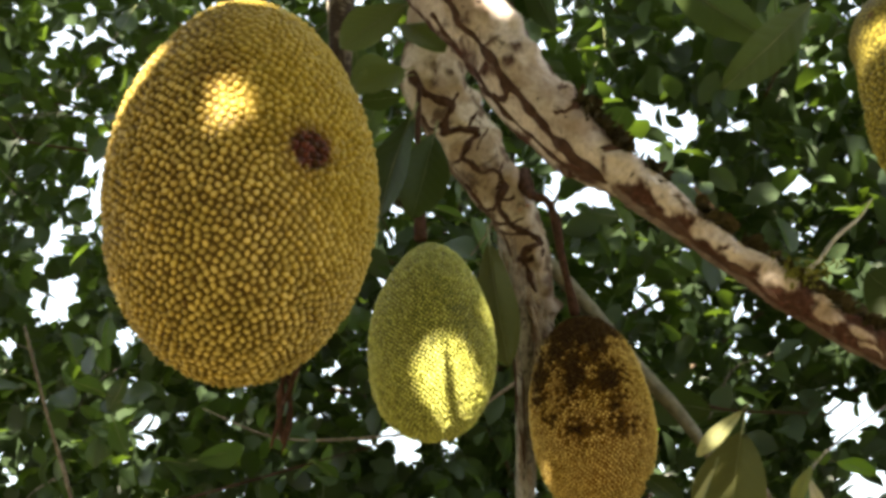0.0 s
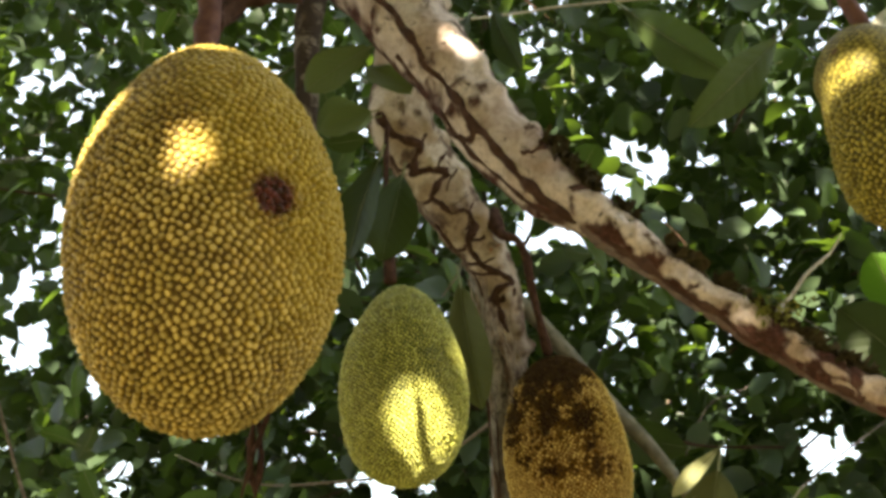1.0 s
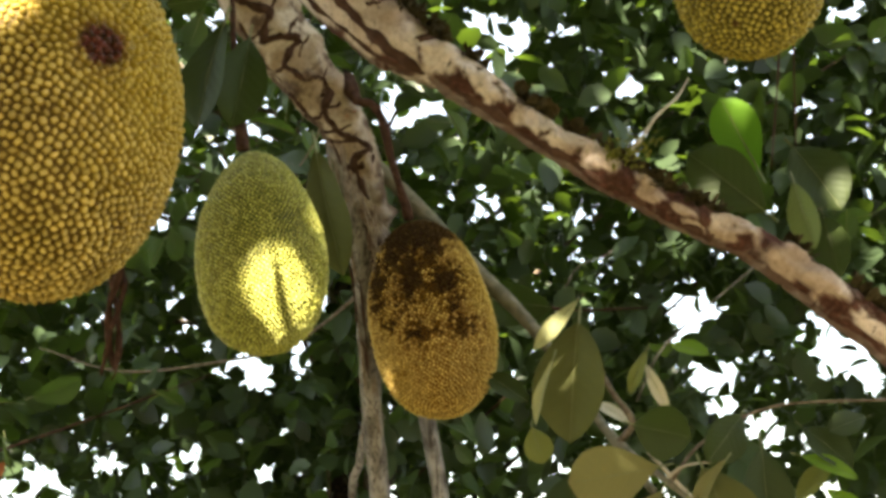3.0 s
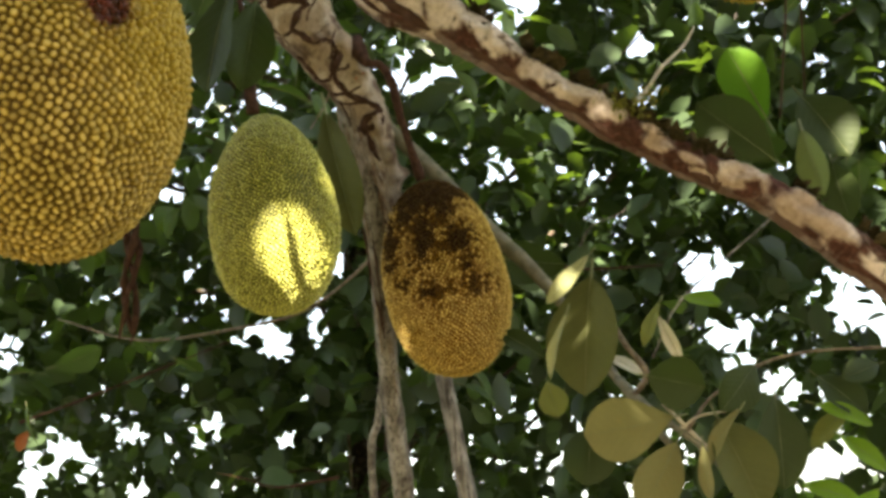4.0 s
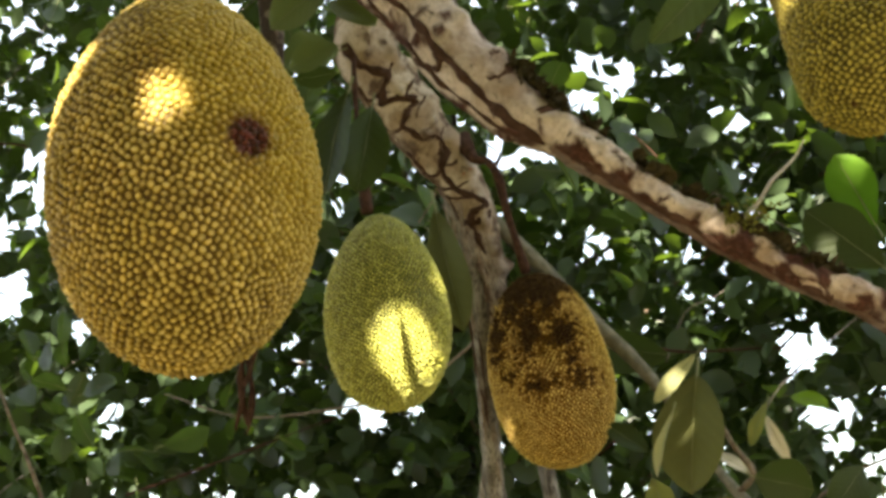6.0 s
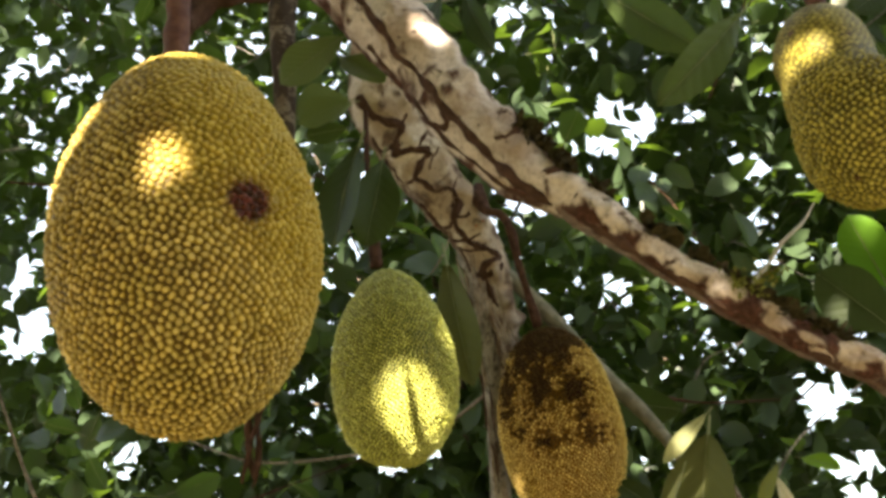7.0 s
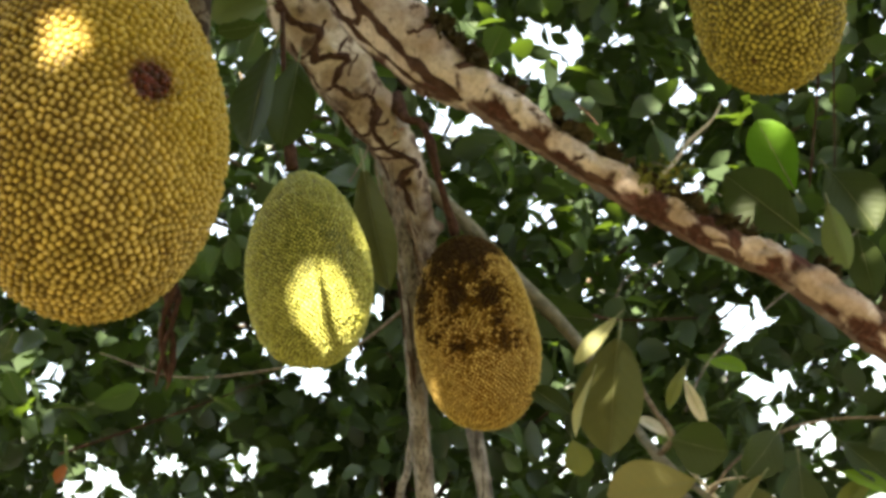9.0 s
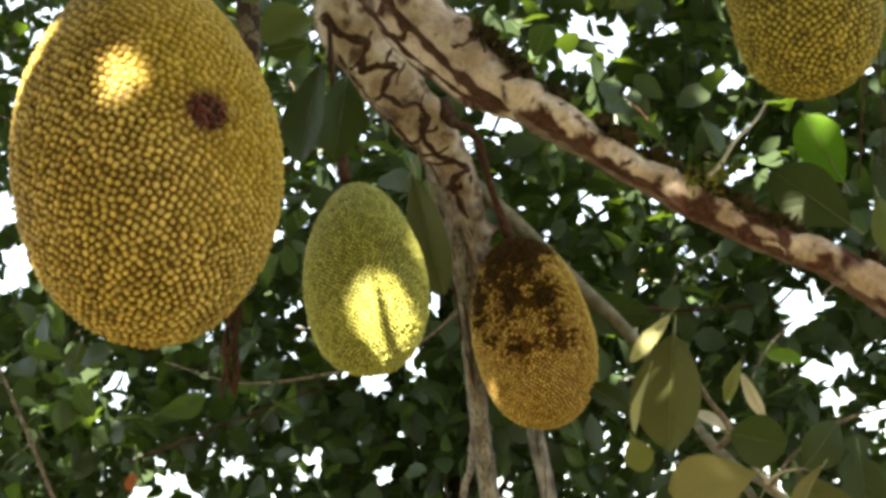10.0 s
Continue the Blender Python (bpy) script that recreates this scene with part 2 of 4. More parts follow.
BRANCH_GREY = plain_material("grey-green branch bark", (0.12, 0.115, 0.08), (0.20, 0.185, 0.135), 40.0, 0.9, 0.15)
DRY = plain_material("withered stalk", (0.035, 0.018, 0.013), (0.085, 0.045, 0.03), 70.0, 0.95, 0.1, 0.006)
STALK = plain_material("reddish stalk", (0.075, 0.030, 0.022), (0.14, 0.062, 0.042), 40.0, 0.75, 0.3)
TWIG = plain_material("twig", (0.10, 0.075, 0.05), (0.22, 0.18, 0.13), 50.0, 0.85, 0.2)
TWIG_PALE = plain_material("pale twig", (0.34, 0.30, 0.22), (0.46, 0.42, 0.32), 50.0, 0.8, 0.2)
MOSS = plain_material("moss", (0.10, 0.11, 0.025), (0.22, 0.22, 0.05), 90.0, 0.95, 0.1)
GROUND = plain_material("leaf-strewn grass", (0.065, 0.070, 0.027), (0.13, 0.10, 0.058), 5.0, 0.95, 0.1, 0.02)


# ---- shared builders ----
def mesh_object(name, verts, faces, material, parent=None, label="", smooth=True, heights=None):
    data = bpy.data.meshes.new(name)
    data.from_pydata([tuple(v) for v in verts], [], faces)
    data.materials.append(material)
    if smooth:
        data.polygons.foreach_set("use_smooth", [True] * len(data.polygons))
    if heights is not None:
        layer = data.attributes.new("spine_height", "FLOAT", "POINT")
        layer.data.foreach_set("value", np.asarray(heights, np.float32))
    data.update()
    ob = new(name, data)
    ob.parent = parent
    return tagged(ob, label)


def holder(name, place, label, category, group=""):
    ob = new(name)
    ob.location = place
    ob.empty_display_size = 0.05
    return tagged(ob, label, category, group)


def spline(points, count):
    """A smooth line of count points through the given rows (Catmull-Rom), columns are x, y, z and what else is given."""
    rows = np.asarray(points, float)
    ext = np.vstack([2 * rows[0] - rows[1], rows, 2 * rows[-1] - rows[-2]])
    out = []
    for u in np.linspace(0, len(rows) - 1 - 1e-6, count):
        k, f = int(u), u - int(u)
        a, b, c, d = ext[k:k + 4]
        out.append(0.5 * (2 * b + (c - a) * f + (2 * a - 5 * b + 4 * c - d) * f * f + (3 * b - a - 3 * c + d) * f ** 3))
    return np.array(out)


def frames_along(line):
    """Tangent and two cross directions along a line."""
    tangent = np.gradient(line, axis=0)
    tangent /= np.linalg.norm(tangent, axis=1)[:, None] + 1e-9
    side = np.empty_like(tangent)
    first = np.cross(tangent[0], (0.31, 0.2, 0.93))
    side[0] = first / np.linalg.norm(first)
    for k in range(1, len(line)):
        s = side[k - 1] - tangent[k] * (side[k - 1] @ tangent[k])
        side[k] = s / np.linalg.norm(s)
    return tangent, side, np.cross(tangent, side)


def tube(points, count=24, sides=10, rough=0.0, lump=0.0, seed=0.0):
    """Verts and faces of a tapering round limb along rows of x, y, z, radius, with an uneven skin and closed ends."""
    rows = spline(points, count)
    line, radius = rows[:, :3], np.maximum(rows[:, 3], 0.0006)
    _, side, up = frames_along(line)
    verts, faces = [], []
    for k in range(count):
        for j in range(sides):
            a = 2 * math.pi * j / sides
            way = side[k] * math.cos(a) + up[k] * math.sin(a)
            r = radius[k]
            if rough or lump:
                p = Vector(line[k] + way * r)
                r *= 1 + lump * noise.noise(p * 9 + Vector((seed, 0, 0))) + rough * noise.noise(p * 38 + Vector((0, seed, 0)))
            verts.append(line[k] + way * r)
    for k in range(count - 1):
        for j in range(sides):
            i = (j + 1) % sides
            faces.append((k * sides + j, k * sides + i, (k + 1) * sides + i, (k + 1) * sides + j))
    faces.append(tuple(range(sides))[::-1])
    faces.append(tuple((count - 1) * sides + j for j in range(sides)))
    return verts, faces


def limb(name, points, material, parent, label="", **more):
    verts, faces = tube(points, **more)
    return mesh_object(name, verts, faces, material, parent, label)


# leaf outline: share of the length, half width, and how far the blade dips there
LEAF_ROWS = np.array([(0.0, 0.0), (0.10, 0.10), (0.30, 0.24), (0.55, 0.29), (0.78, 0.22), (0.92, 0.10), (1.0, 0.0)])


def leaf_shape(width=1.0, fold=0.25, droop=0.25, rows=LEAF_ROWS):
    """A leaf of length 1 along +y, lying in the xy plane; its midrib is the fold, and its tip droops."""
    verts, faces = [(0, 0, 0)], []
    for u, w in rows[1:-1]:
        w *= width
        z = -droop * u * u
        verts += [(-w, u, z + fold * w), (0, u, z), (w, u, z + fold * w)]
    verts.append((0, 1, -droop))
    last = len(verts) - 1
    faces += [(0, 2, 1), (0, 3, 2)]
    for k in range(len(rows) - 3):
        a = 1 + 3 * k
        faces += [(a, a + 1, a + 4, a + 3), (a + 1, a + 2, a + 5, a + 4)]
    faces += [(last - 3, last - 2, last), (last - 2, last - 1, last)]
    return np.array(verts, float), faces


def leaf_cloud(name, places, ways, ups, lengths, widths, material, parent, label, droop=0.22, fold=0.3):
    """Very many leaves in one mesh: base places, directions along and off the blade, lengths and widths."""
    short = LEAF_ROWS[[0, 2, 3, 4, 6]]
    base, faces = leaf_shape(1.0, fold, droop, short)
    places, ways, ups = np.asarray(places), np.asarray(ways, float), np.asarray(ups, float)
    ways /= np.linalg.norm(ways, axis=1)[:, None]
    cross = np.cross(ways, ups)
    cross /= np.linalg.norm(cross, axis=1)[:, None] + 1e-9
    ups = np.cross(cross, ways)
    lengths, widths = np.asarray(lengths)[:, None, None], np.asarray(widths)[:, None, None]
    verts = places[:, None] + lengths * (cross[:, None] * base[None, :, :1] * widths + ways[:, None] * base[None, :, 1:2] + ups[:, None] * base[None, :, 2:])
    count = len(base)
    data = bpy.data.meshes.new(name)
    total = len(places)
    loops = np.concatenate([np.array(f) for f in faces])
    sizes = np.array([len(f) for f in faces])
    data.vertices.add(total * count)
    data.vertices.foreach_set("co", verts.astype(np.float32).ravel())
    data.loops.add(total * len(loops))
    data.loops.foreach_set("vertex_index", (loops[None] + count * np.arange(total)[:, None]).astype(np.int32).ravel())
    data.polygons.add(total * len(faces))
    starts = np.r_[0, np.cumsum(np.tile(sizes, total))[:-1]]
    data.polygons.foreach_set("loop_start", starts.astype(np.int32))
    data.polygons.foreach_set("use_smooth", [True] * (total * len(faces)))
    data.update(calc_edges=True)
    data.validate()
    data.materials.append(material)
    ob = new(name, data)
    ob.parent = parent
    return tagged(ob, label, kind="stuff")


# ---- ground ----
ground = mesh_object("ground", [(-400, -400, 0), (400, -400, 0), (400, 400, 0), (-400, 400, 0)], [(0, 1, 2, 3)], GROUND, smooth=False)
tagged(ground, "grassy orchard ground strewn with fallen leaves", "ground", kind="structure")

# ---- the tree: trunk, limbs and stems ----
tree = holder("jackfruit_tree", (-2.3, 1.6, 0), "jackfruit tree with pale blotched limbs and dense dark green crown", "tree")
TREE_AT = np.array((-2.3, 1.6, 0.0))


def on_tree(points):
    """Rows in the world's metres to rows in the tree's own."""
    rows = np.array(points, float)
    rows[:, :3] -= TREE_AT
    return rows


LIMB_B = [(-1.25, 2.05, 3.95, 0.095), (-0.62, 2.03, 3.50, 0.085), (-0.32, 2.00, 3.143, 0.078), (-0.185, 1.97, 2.948, 0.068), (-0.106, 1.96, 2.822, 0.062),
          (-0.022, 1.95, 2.680, 0.054), (0.060, 1.95, 2.574, 0.047), (0.139, 1.96, 2.514, 0.034), (0.229, 1.98, 2.434, 0.0255), (0.317, 2.00, 2.361, 0.0235),
          (0.413, 2.02, 2.286, 0.022), (0.499, 2.04, 2.231, 0.0235), (0.583, 2.06, 2.180, 0.026), (0.752, 2.12, 2.030, 0.031), (0.90, 2.2, 1.905, 0.030), (1.10, 2.3, 1.78, 0.022), (1.5, 2.5, 1.70, 0.010)]
LIMB_A = [(-1.15, 2.12, 4.05, 0.09), (-0.75, 2.4, 4.0, 0.085), (-0.47, 2.6, 3.78, 0.082), (-0.38, 2.72, 3.48, 0.080), (-0.405, 2.74, 3.29, 0.079), (-0.424, 2.75, 3.165, 0.078), (-0.388, 2.79, 3.07, 0.076), (-0.351, 2.82, 3.00, 0.071), (-0.291, 2.86, 2.892, 0.062),
          (-0.240, 2.90, 2.793, 0.050), (-0.220, 2.94, 2.70, 0.041), (-0.222, 3.00, 2.60, 0.034), (-0.235, 3.06, 2.48, 0.020), (-0.25, 3.1, 2.40, 0.006)]
STEM = [(-0.275, 2.88, 2.86, 0.030), (-0.262, 2.93, 2.74, 0.032), (-0.258, 2.98, 2.612, 0.032), (-0.268, 3.05, 2.46, 0.027), (-0.290, 3.12, 2.276, 0.025),
        (-0.306, 3.20, 2.103, 0.025), (-0.320, 3.28, 1.926, 0.027), (-0.345, 3.4, 1.60, 0.038), (-0.38, 3.6, 0.8, 0.046), (-0.40, 3.7, 0.0, 0.06)]
TRUNK = [(-2.3, 1.6, -0.1, 0.26), (-2.28, 1.6, 0.5, 0.20), (-2.2, 1.65, 1.6, 0.17), (-2.0, 1.8, 2.8, 0.15), (-1.6, 1.95, 3.7, 0.125), (-1.25, 2.05, 3.98, 0.1)]
limb("trunk", on_tree(TRUNK), BARK_GREY, tree, "stout grey-brown trunk", count=40, sides=20, lump=0.12, rough=0.05)


def skin_radius(point, radius, lump):
    """Radius of an uneven limb at a point of its plain skin."""
    return radius * (1 + lump * noise.noise(point * 11) + 0.075 * noise.noise(point * 30 + Vector((5, 1, 0))) + 0.03 * noise.noise(point * 85))


# pale crusted swellings on the lower stretch of the pale limb: share along it, angle round it, half length, half angle, height
KNOBS = ((0.405, -20, 0.045, 75, 0.006), (0.468, -34, 0.032, 48, 0.010), (0.530, -18, 0.038, 46, 0.007), (0.578, -34, 0.026, 50, 0.015), (0.622, -50, 0.012, 26, 0.013), (0.634, -10, 0.014, 26, 0.008),
         (0.660, -8, 0.016, 20, 0.006), (0.674, 22, 0.014, 16, 0.002), (0.718, -38, 0.028, 46, 0.010), (0.712, 12, 0.020, 18, 0.002), (0.764, -18, 0.024, 56, 0.016), (0.783, -22, 0.009, 30, 0.009), (0.806, 4, 0.014, 24, 0.003), (0.826, -30, 0.016, 32, 0.005), (0.858, 0, 0.02, 30, 0.004))


def knob_at(u, degrees, jitter):
    """How far inside a pale swelling a place of the limb lies (0 to 1), and how high the swelling stands there."""
    inside, high = 0.0, 0.0
    for at_u, at_angle, long, wide, tall in KNOBS:
        far = math.hypot((u - at_u) / long, (degrees - at_angle) / wide) + 0.75 * jitter
        inside = max(inside, min(1.0, max(0.0, (0.98 - far) / 0.20)))
        high = max(high, 1.15 * tall * math.sqrt(max(0.0, 1.0 - far * far)))
    return inside, high


def crusted_limb(points, label, count, sides, mud, patches, material, lump=0.19):
    """A limb with a crust of mud along its lower flank. mud(u): angle at which the crust begins; patches: how much of it lies elsewhere."""
    rows = spline(points, count)
    line, radius = rows[:, :3], rows[:, 3]
    tangent = frames_along(line)[0]
    verts, faces, crust = [], [], []
    for k in range(count):
        front = np.array((0.15, -0.95, -0.28))
        front -= tangent[k] * (front @ tangent[k])
        front /= np.linalg.norm(front)
        side = np.cross(tangent[k], front)
        for j in range(sides):
            a = 2 * math.pi * j / sides - math.pi
            way = front * math.cos(a) + side * math.sin(a)
            p = Vector(line[k] + way * radius[k])
            n1, n2, n3 = noise.noise(p * 11), noise.noise(p * 30 + Vector((5, 1, 0))), noise.noise(p * 85)
            low = (math.degrees(a) - mud(k / (count - 1)) - 55 * n1 - 30 * n2 - 12 * n3) / 12
            below = (mud(k / (count - 1)) + (72 if material is BARK_PALE and k / (count - 1) > 0.43 else 40) + 26 * n1 + 20 * n2 + 8 * n3 - math.degrees(a)) / 8
            low = min(low, below) if math.degrees(a) < 130 else -1
            spot = (noise.noise(p * 15 + Vector((9, 3, 2))) + 0.45 * n2 + 0.2 * n3 - patches(k / (count - 1))) / 0.09
            brow = (-math.degrees(a) - 76 - 50 * n2 - 40 * n1) / 8 if math.degrees(a) > -125 else -1
            c = max(0.0, min(1.0, low), min(1.0, spot), min(1.0, brow))
            swell = max(0.0, noise.noise(p * 23 + Vector((2, 7, 4))) + 0.3 * n2 - 0.04) if -150 < math.degrees(a) < -12 else 0.0
            knob = swell * (0.032 if k / (count - 1) > 0.42 else 0.02)
            c *= max(0.0, 1 - 6 * swell)
            u = k / (count - 1)
            if material is BARK_PALE:
                inside, high = knob_at(u, math.degrees(a), n2 + 0.6 * n3 + 0.4 * n1)
                lower = min(1.0, max(0.0, (u - 0.42 - 0.05 * n1) / 0.03))
                flank = 1.0 if math.degrees(a) < 46 + 25 * n1 or math.degrees(a) > 120 else 0.8
                c = c * (1 - lower) + lower * (1 - inside) * flank
                knob = knob * (1 - lower) + lower * high * (1 + 0.8 * n3 + 0.9 * n2)
            else:
                c = max(c, min(1.0, max(0.0, (u - 0.70 - 0.06 * n1) / 0.06)) * (0.55 + 1.3 * n2))
            crust.append(c)
            r = knob + skin_radius(p, radius[k], lump) + (0.0035 + 0.0025 * n3) * c
            verts.append(line[k] + way * r - TREE_AT)
    for k in range(count - 1):
        for j in range(sides):
            i = (j + 1) % sides
            faces.append((k * sides + j, k * sides + i, (k + 1) * sides + i, (k + 1) * sides + j))
    faces.append(tuple(range(sides))[::-1])
    faces.append(tuple((count - 1) * sides + j for j in range(sides)))
    ob = mesh_object("limb", verts, faces, material, tree, label)
    layer = ob.data.attributes.new("crust", "FLOAT", "POINT")
    layer.data.foreach_set("value", np.array(crust, np.float32))
    return ob


limb_b = crusted_limb(LIMB_B, "pale pinkish limb with reddish-brown mud along its underside", 330, 64, lambda u: float(np.interp(u, (0, 0.36, 0.46, 1), (85, 62, 14, 12))), lambda u: float(np.interp(u, (0, 0.36, 0.44, 1), (0.50, 0.44, 0.14, 0.14))), BARK_PALE)
limb_a = crusted_limb(LIMB_A, "grey-white limb veined by dark termite trails", 220, 56, lambda u: 64.0, lambda u: 0.36, BARK_GREY, 0.13)
flaking_stem = limb("stem", on_tree(STEM), STEM_BARK, tree, "thin flaking grey-brown stem", count=70, sides=14, lump=0.25, rough=0.15, seed=5.0)
THIN = [(-0.25, 2.90, 2.80, 0.014), (-0.19, 2.95, 2.73, 0.018), (-0.148, 3.00, 2.68, 0.019), (-0.088, 3.05, 2.605, 0.021), (0.000, 3.06, 2.480, 0.020), (0.103, 3.06, 2.350, 0.017),
        (0.186, 2.98, 2.208, 0.012), (0.271, 2.90, 2.041, 0.010), (0.36, 2.80, 1.885, 0.008)]
limb("branch", on_tree(THIN), BRANCH_GREY, tree, "slender grey branch", count=40, sides=10, lump=0.12, rough=0.05, seed=1.0)
limb("stem", on_tree([(-0.205, 3.4, 2.35, 0.020), (-0.205, 3.4, 2.187, 0.022), (-0.191, 3.4, 2.02, 0.022), (-0.176, 3.4, 1.856, 0.024), (-0.10, 3.42, 1.2, 0.03), (-0.05, 3.45, -0.02, 0.04)]),
     STEM_BARK, tree, "thin straight grey stem", count=30, sides=10, lump=0.15, rough=0.08, seed=2.0)
limb("stem", on_tree([(-0.329, 3.250, 2.216, 0.006), (-0.370, 3.300, 2.080, 0.011), (-0.414, 3.350, 1.899, 0.012), (-0.46, 3.6, 0.9, 0.016), (-0.5, 3.7, -0.02, 0.02)]),
     STEM_BARK, tree, "slim grey sucker beside the flaking stem", count=30, sides=10, lump=0.2, rough=0.1, seed=7.0)
limb("branch", on_tree([(-0.62, 2.2, 3.45, 0.04), (-0.50, 2.3, 3.30, 0.034), (-0.50, 2.3, 3.165, 0.028), (-0.50, 2.3, 2.923, 0.022), (-0.53, 2.35, 2.75, 0.012)]), BARK_STEM, tree,
     "short brown hanging branch", count=24, sides=10, lump=0.2, rough=0.1)
limb("branch", on_tree([(-0.62, 2.1, 3.50, 0.03), (-0.47, 1.82, 3.40, 0.026), (-0.39, 1.62, 3.18, 0.020), (-0.361, 1.55, 2.94, 0.018)]), TRAIL, tree,
     "dark brown fruiting spur", count=20, sides=10, lump=0.2, rough=0.1)

limb("branch", on_tree([(-0.372, 1.56, 2.74, 0.016), (-0.376, 1.60, 2.785, 0.022), (-0.339, 1.63, 2.829, 0.020), (-0.304, 1.66, 2.838, 0.014), (-0.280, 1.69, 2.845, 0.006)]), TRAIL, tree,
     "blackened crooked spur beside the stalk", count=40, sides=12, lump=0.5, rough=0.5)


def skin_trail(name, host, path_rows, width, label="", material=TRAIL, sink=0.35):
    """A raised mud trail on a limb: rows of share along the limb and angle in degrees round it, 0 towards the open side, plus downwards."""
    rows = spline([(u, a, 0) for u, a in path_rows], 9 * len(path_rows))
    dense = spline(host, 400)
    line = dense[:, :3]
    tangent = frames_along(line)[0]
    pts = []
    for u, a, _ in rows:
        i = min(max(int(u * 399), 0), 399)
        front = np.array((0.15, -0.95, -0.28))
        front -= tangent[i] * (front @ tangent[i])
        front /= np.linalg.norm(front)
        side = np.cross(tangent[i], front)
        half = (0.38 if host is LIMB_A else 0.5) * width * (1 + 0.5 * noise.noise(Vector((u * 60, 3.1, a * 0.02))))
        a = radians(a) + 0.14 * noise.noise(Vector((u * 50, a * 0.05, 1.7)))
        way = front * math.cos(a) + side * math.sin(a)
        r = skin_radius(Vector(line[i] + way * dense[i, 3]), dense[i, 3], 0.13 if host is LIMB_A else 0.19)
        pts.append((*(line[i] + way * (r - sink * half)), half))
    return limb(name, on_tree(pts), material, limb_a if host is LIMB_A else limb_b, label, count=len(pts) * 3, sides=8, rough=0.55, lump=0.45)


# mud trails that wander over the grey limb
for rows, width in (
    ([(0.388, 30), (0.425, 10), (0.450, -18), (0.471, 12), (0.493, 28), (0.512, -8), (0.536, -30)], 0.026),
    ([(0.536, -30), (0.546, 5), (0.558, 22), (0.586, 6), (0.602, -26), (0.623, -14), (0.636, 12), (0.673, 20)], 0.025),
    ([(0.673, 20), (0.698, -10), (0.722, -38), (0.729, 8), (0.760, 24), (0.797, 0)], 0.023),
):
    skin_trail("termite_trail", LIMB_A, rows, width)
for rows, width in (
    ([(0.412, -50), (0.450, -18)], 0.0120), ([(0.471, 12), (0.474, 45), (0.456, 70)], 0.0144), ([(0.512, -8), (0.502, -35), (0.487, -58)], 0.0120),
    ([(0.558, 22), (0.555, 50), (0.536, 75)], 0.0144), ([(0.586, 6), (0.583, -20), (0.574, -45)], 0.0108), ([(0.636, 12), (0.639, 42), (0.623, 70)], 0.0132),
):
    skin_trail("termite_trail", LIMB_A, rows, width)
for rows, width in (
    ([(0.636, 12), (0.642, -20), (0.636, -55)], 0.0120), ([(0.698, -10), (0.691, 30), (0.673, 62)], 0.0120), ([(0.437, 55), (0.512, 62), (0.586, 58), (0.673, 62), (0.760, 50)], 0.0156),
    ([(0.535, -65), (0.545, -35), (0.56, -10)], 0.011), ([(0.585, -70), (0.60, -30), (0.62, 0)], 0.012), ([(0.665, -60), (0.675, -20), (0.672, 25), (0.66, 55)], 0.016), ([(0.735, -50), (0.745, 0), (0.74, 45)], 0.013),
):
    skin_trail("termite_trail", LIMB_A, rows, width)
# a long mud trail runs down the pale limb
for rows, width in (
    ([(0.10, 5), (0.18, 14), (0.25, 20), (0.32, 18), (0.38, 24), (0.44, 34)], 0.017), ([(0.22, 55), (0.30, 62), (0.38, 50), (0.44, 40)], 0.010),
    ([(0.30, 18), (0.31, 45), (0.29, 72)], 0.012), ([(0.345, -10), (0.35, -45), (0.342, -78)], 0.014), ([(0.40, -30), (0.41, -62)], 0.014),
    ([(0.44, 34), (0.52, 40), (0.60, 36), (0.70, 42)], 0.016),
):
    skin_trail("termite_trail", LIMB_B, rows, width, material=RED_BARK, sink=0.3)


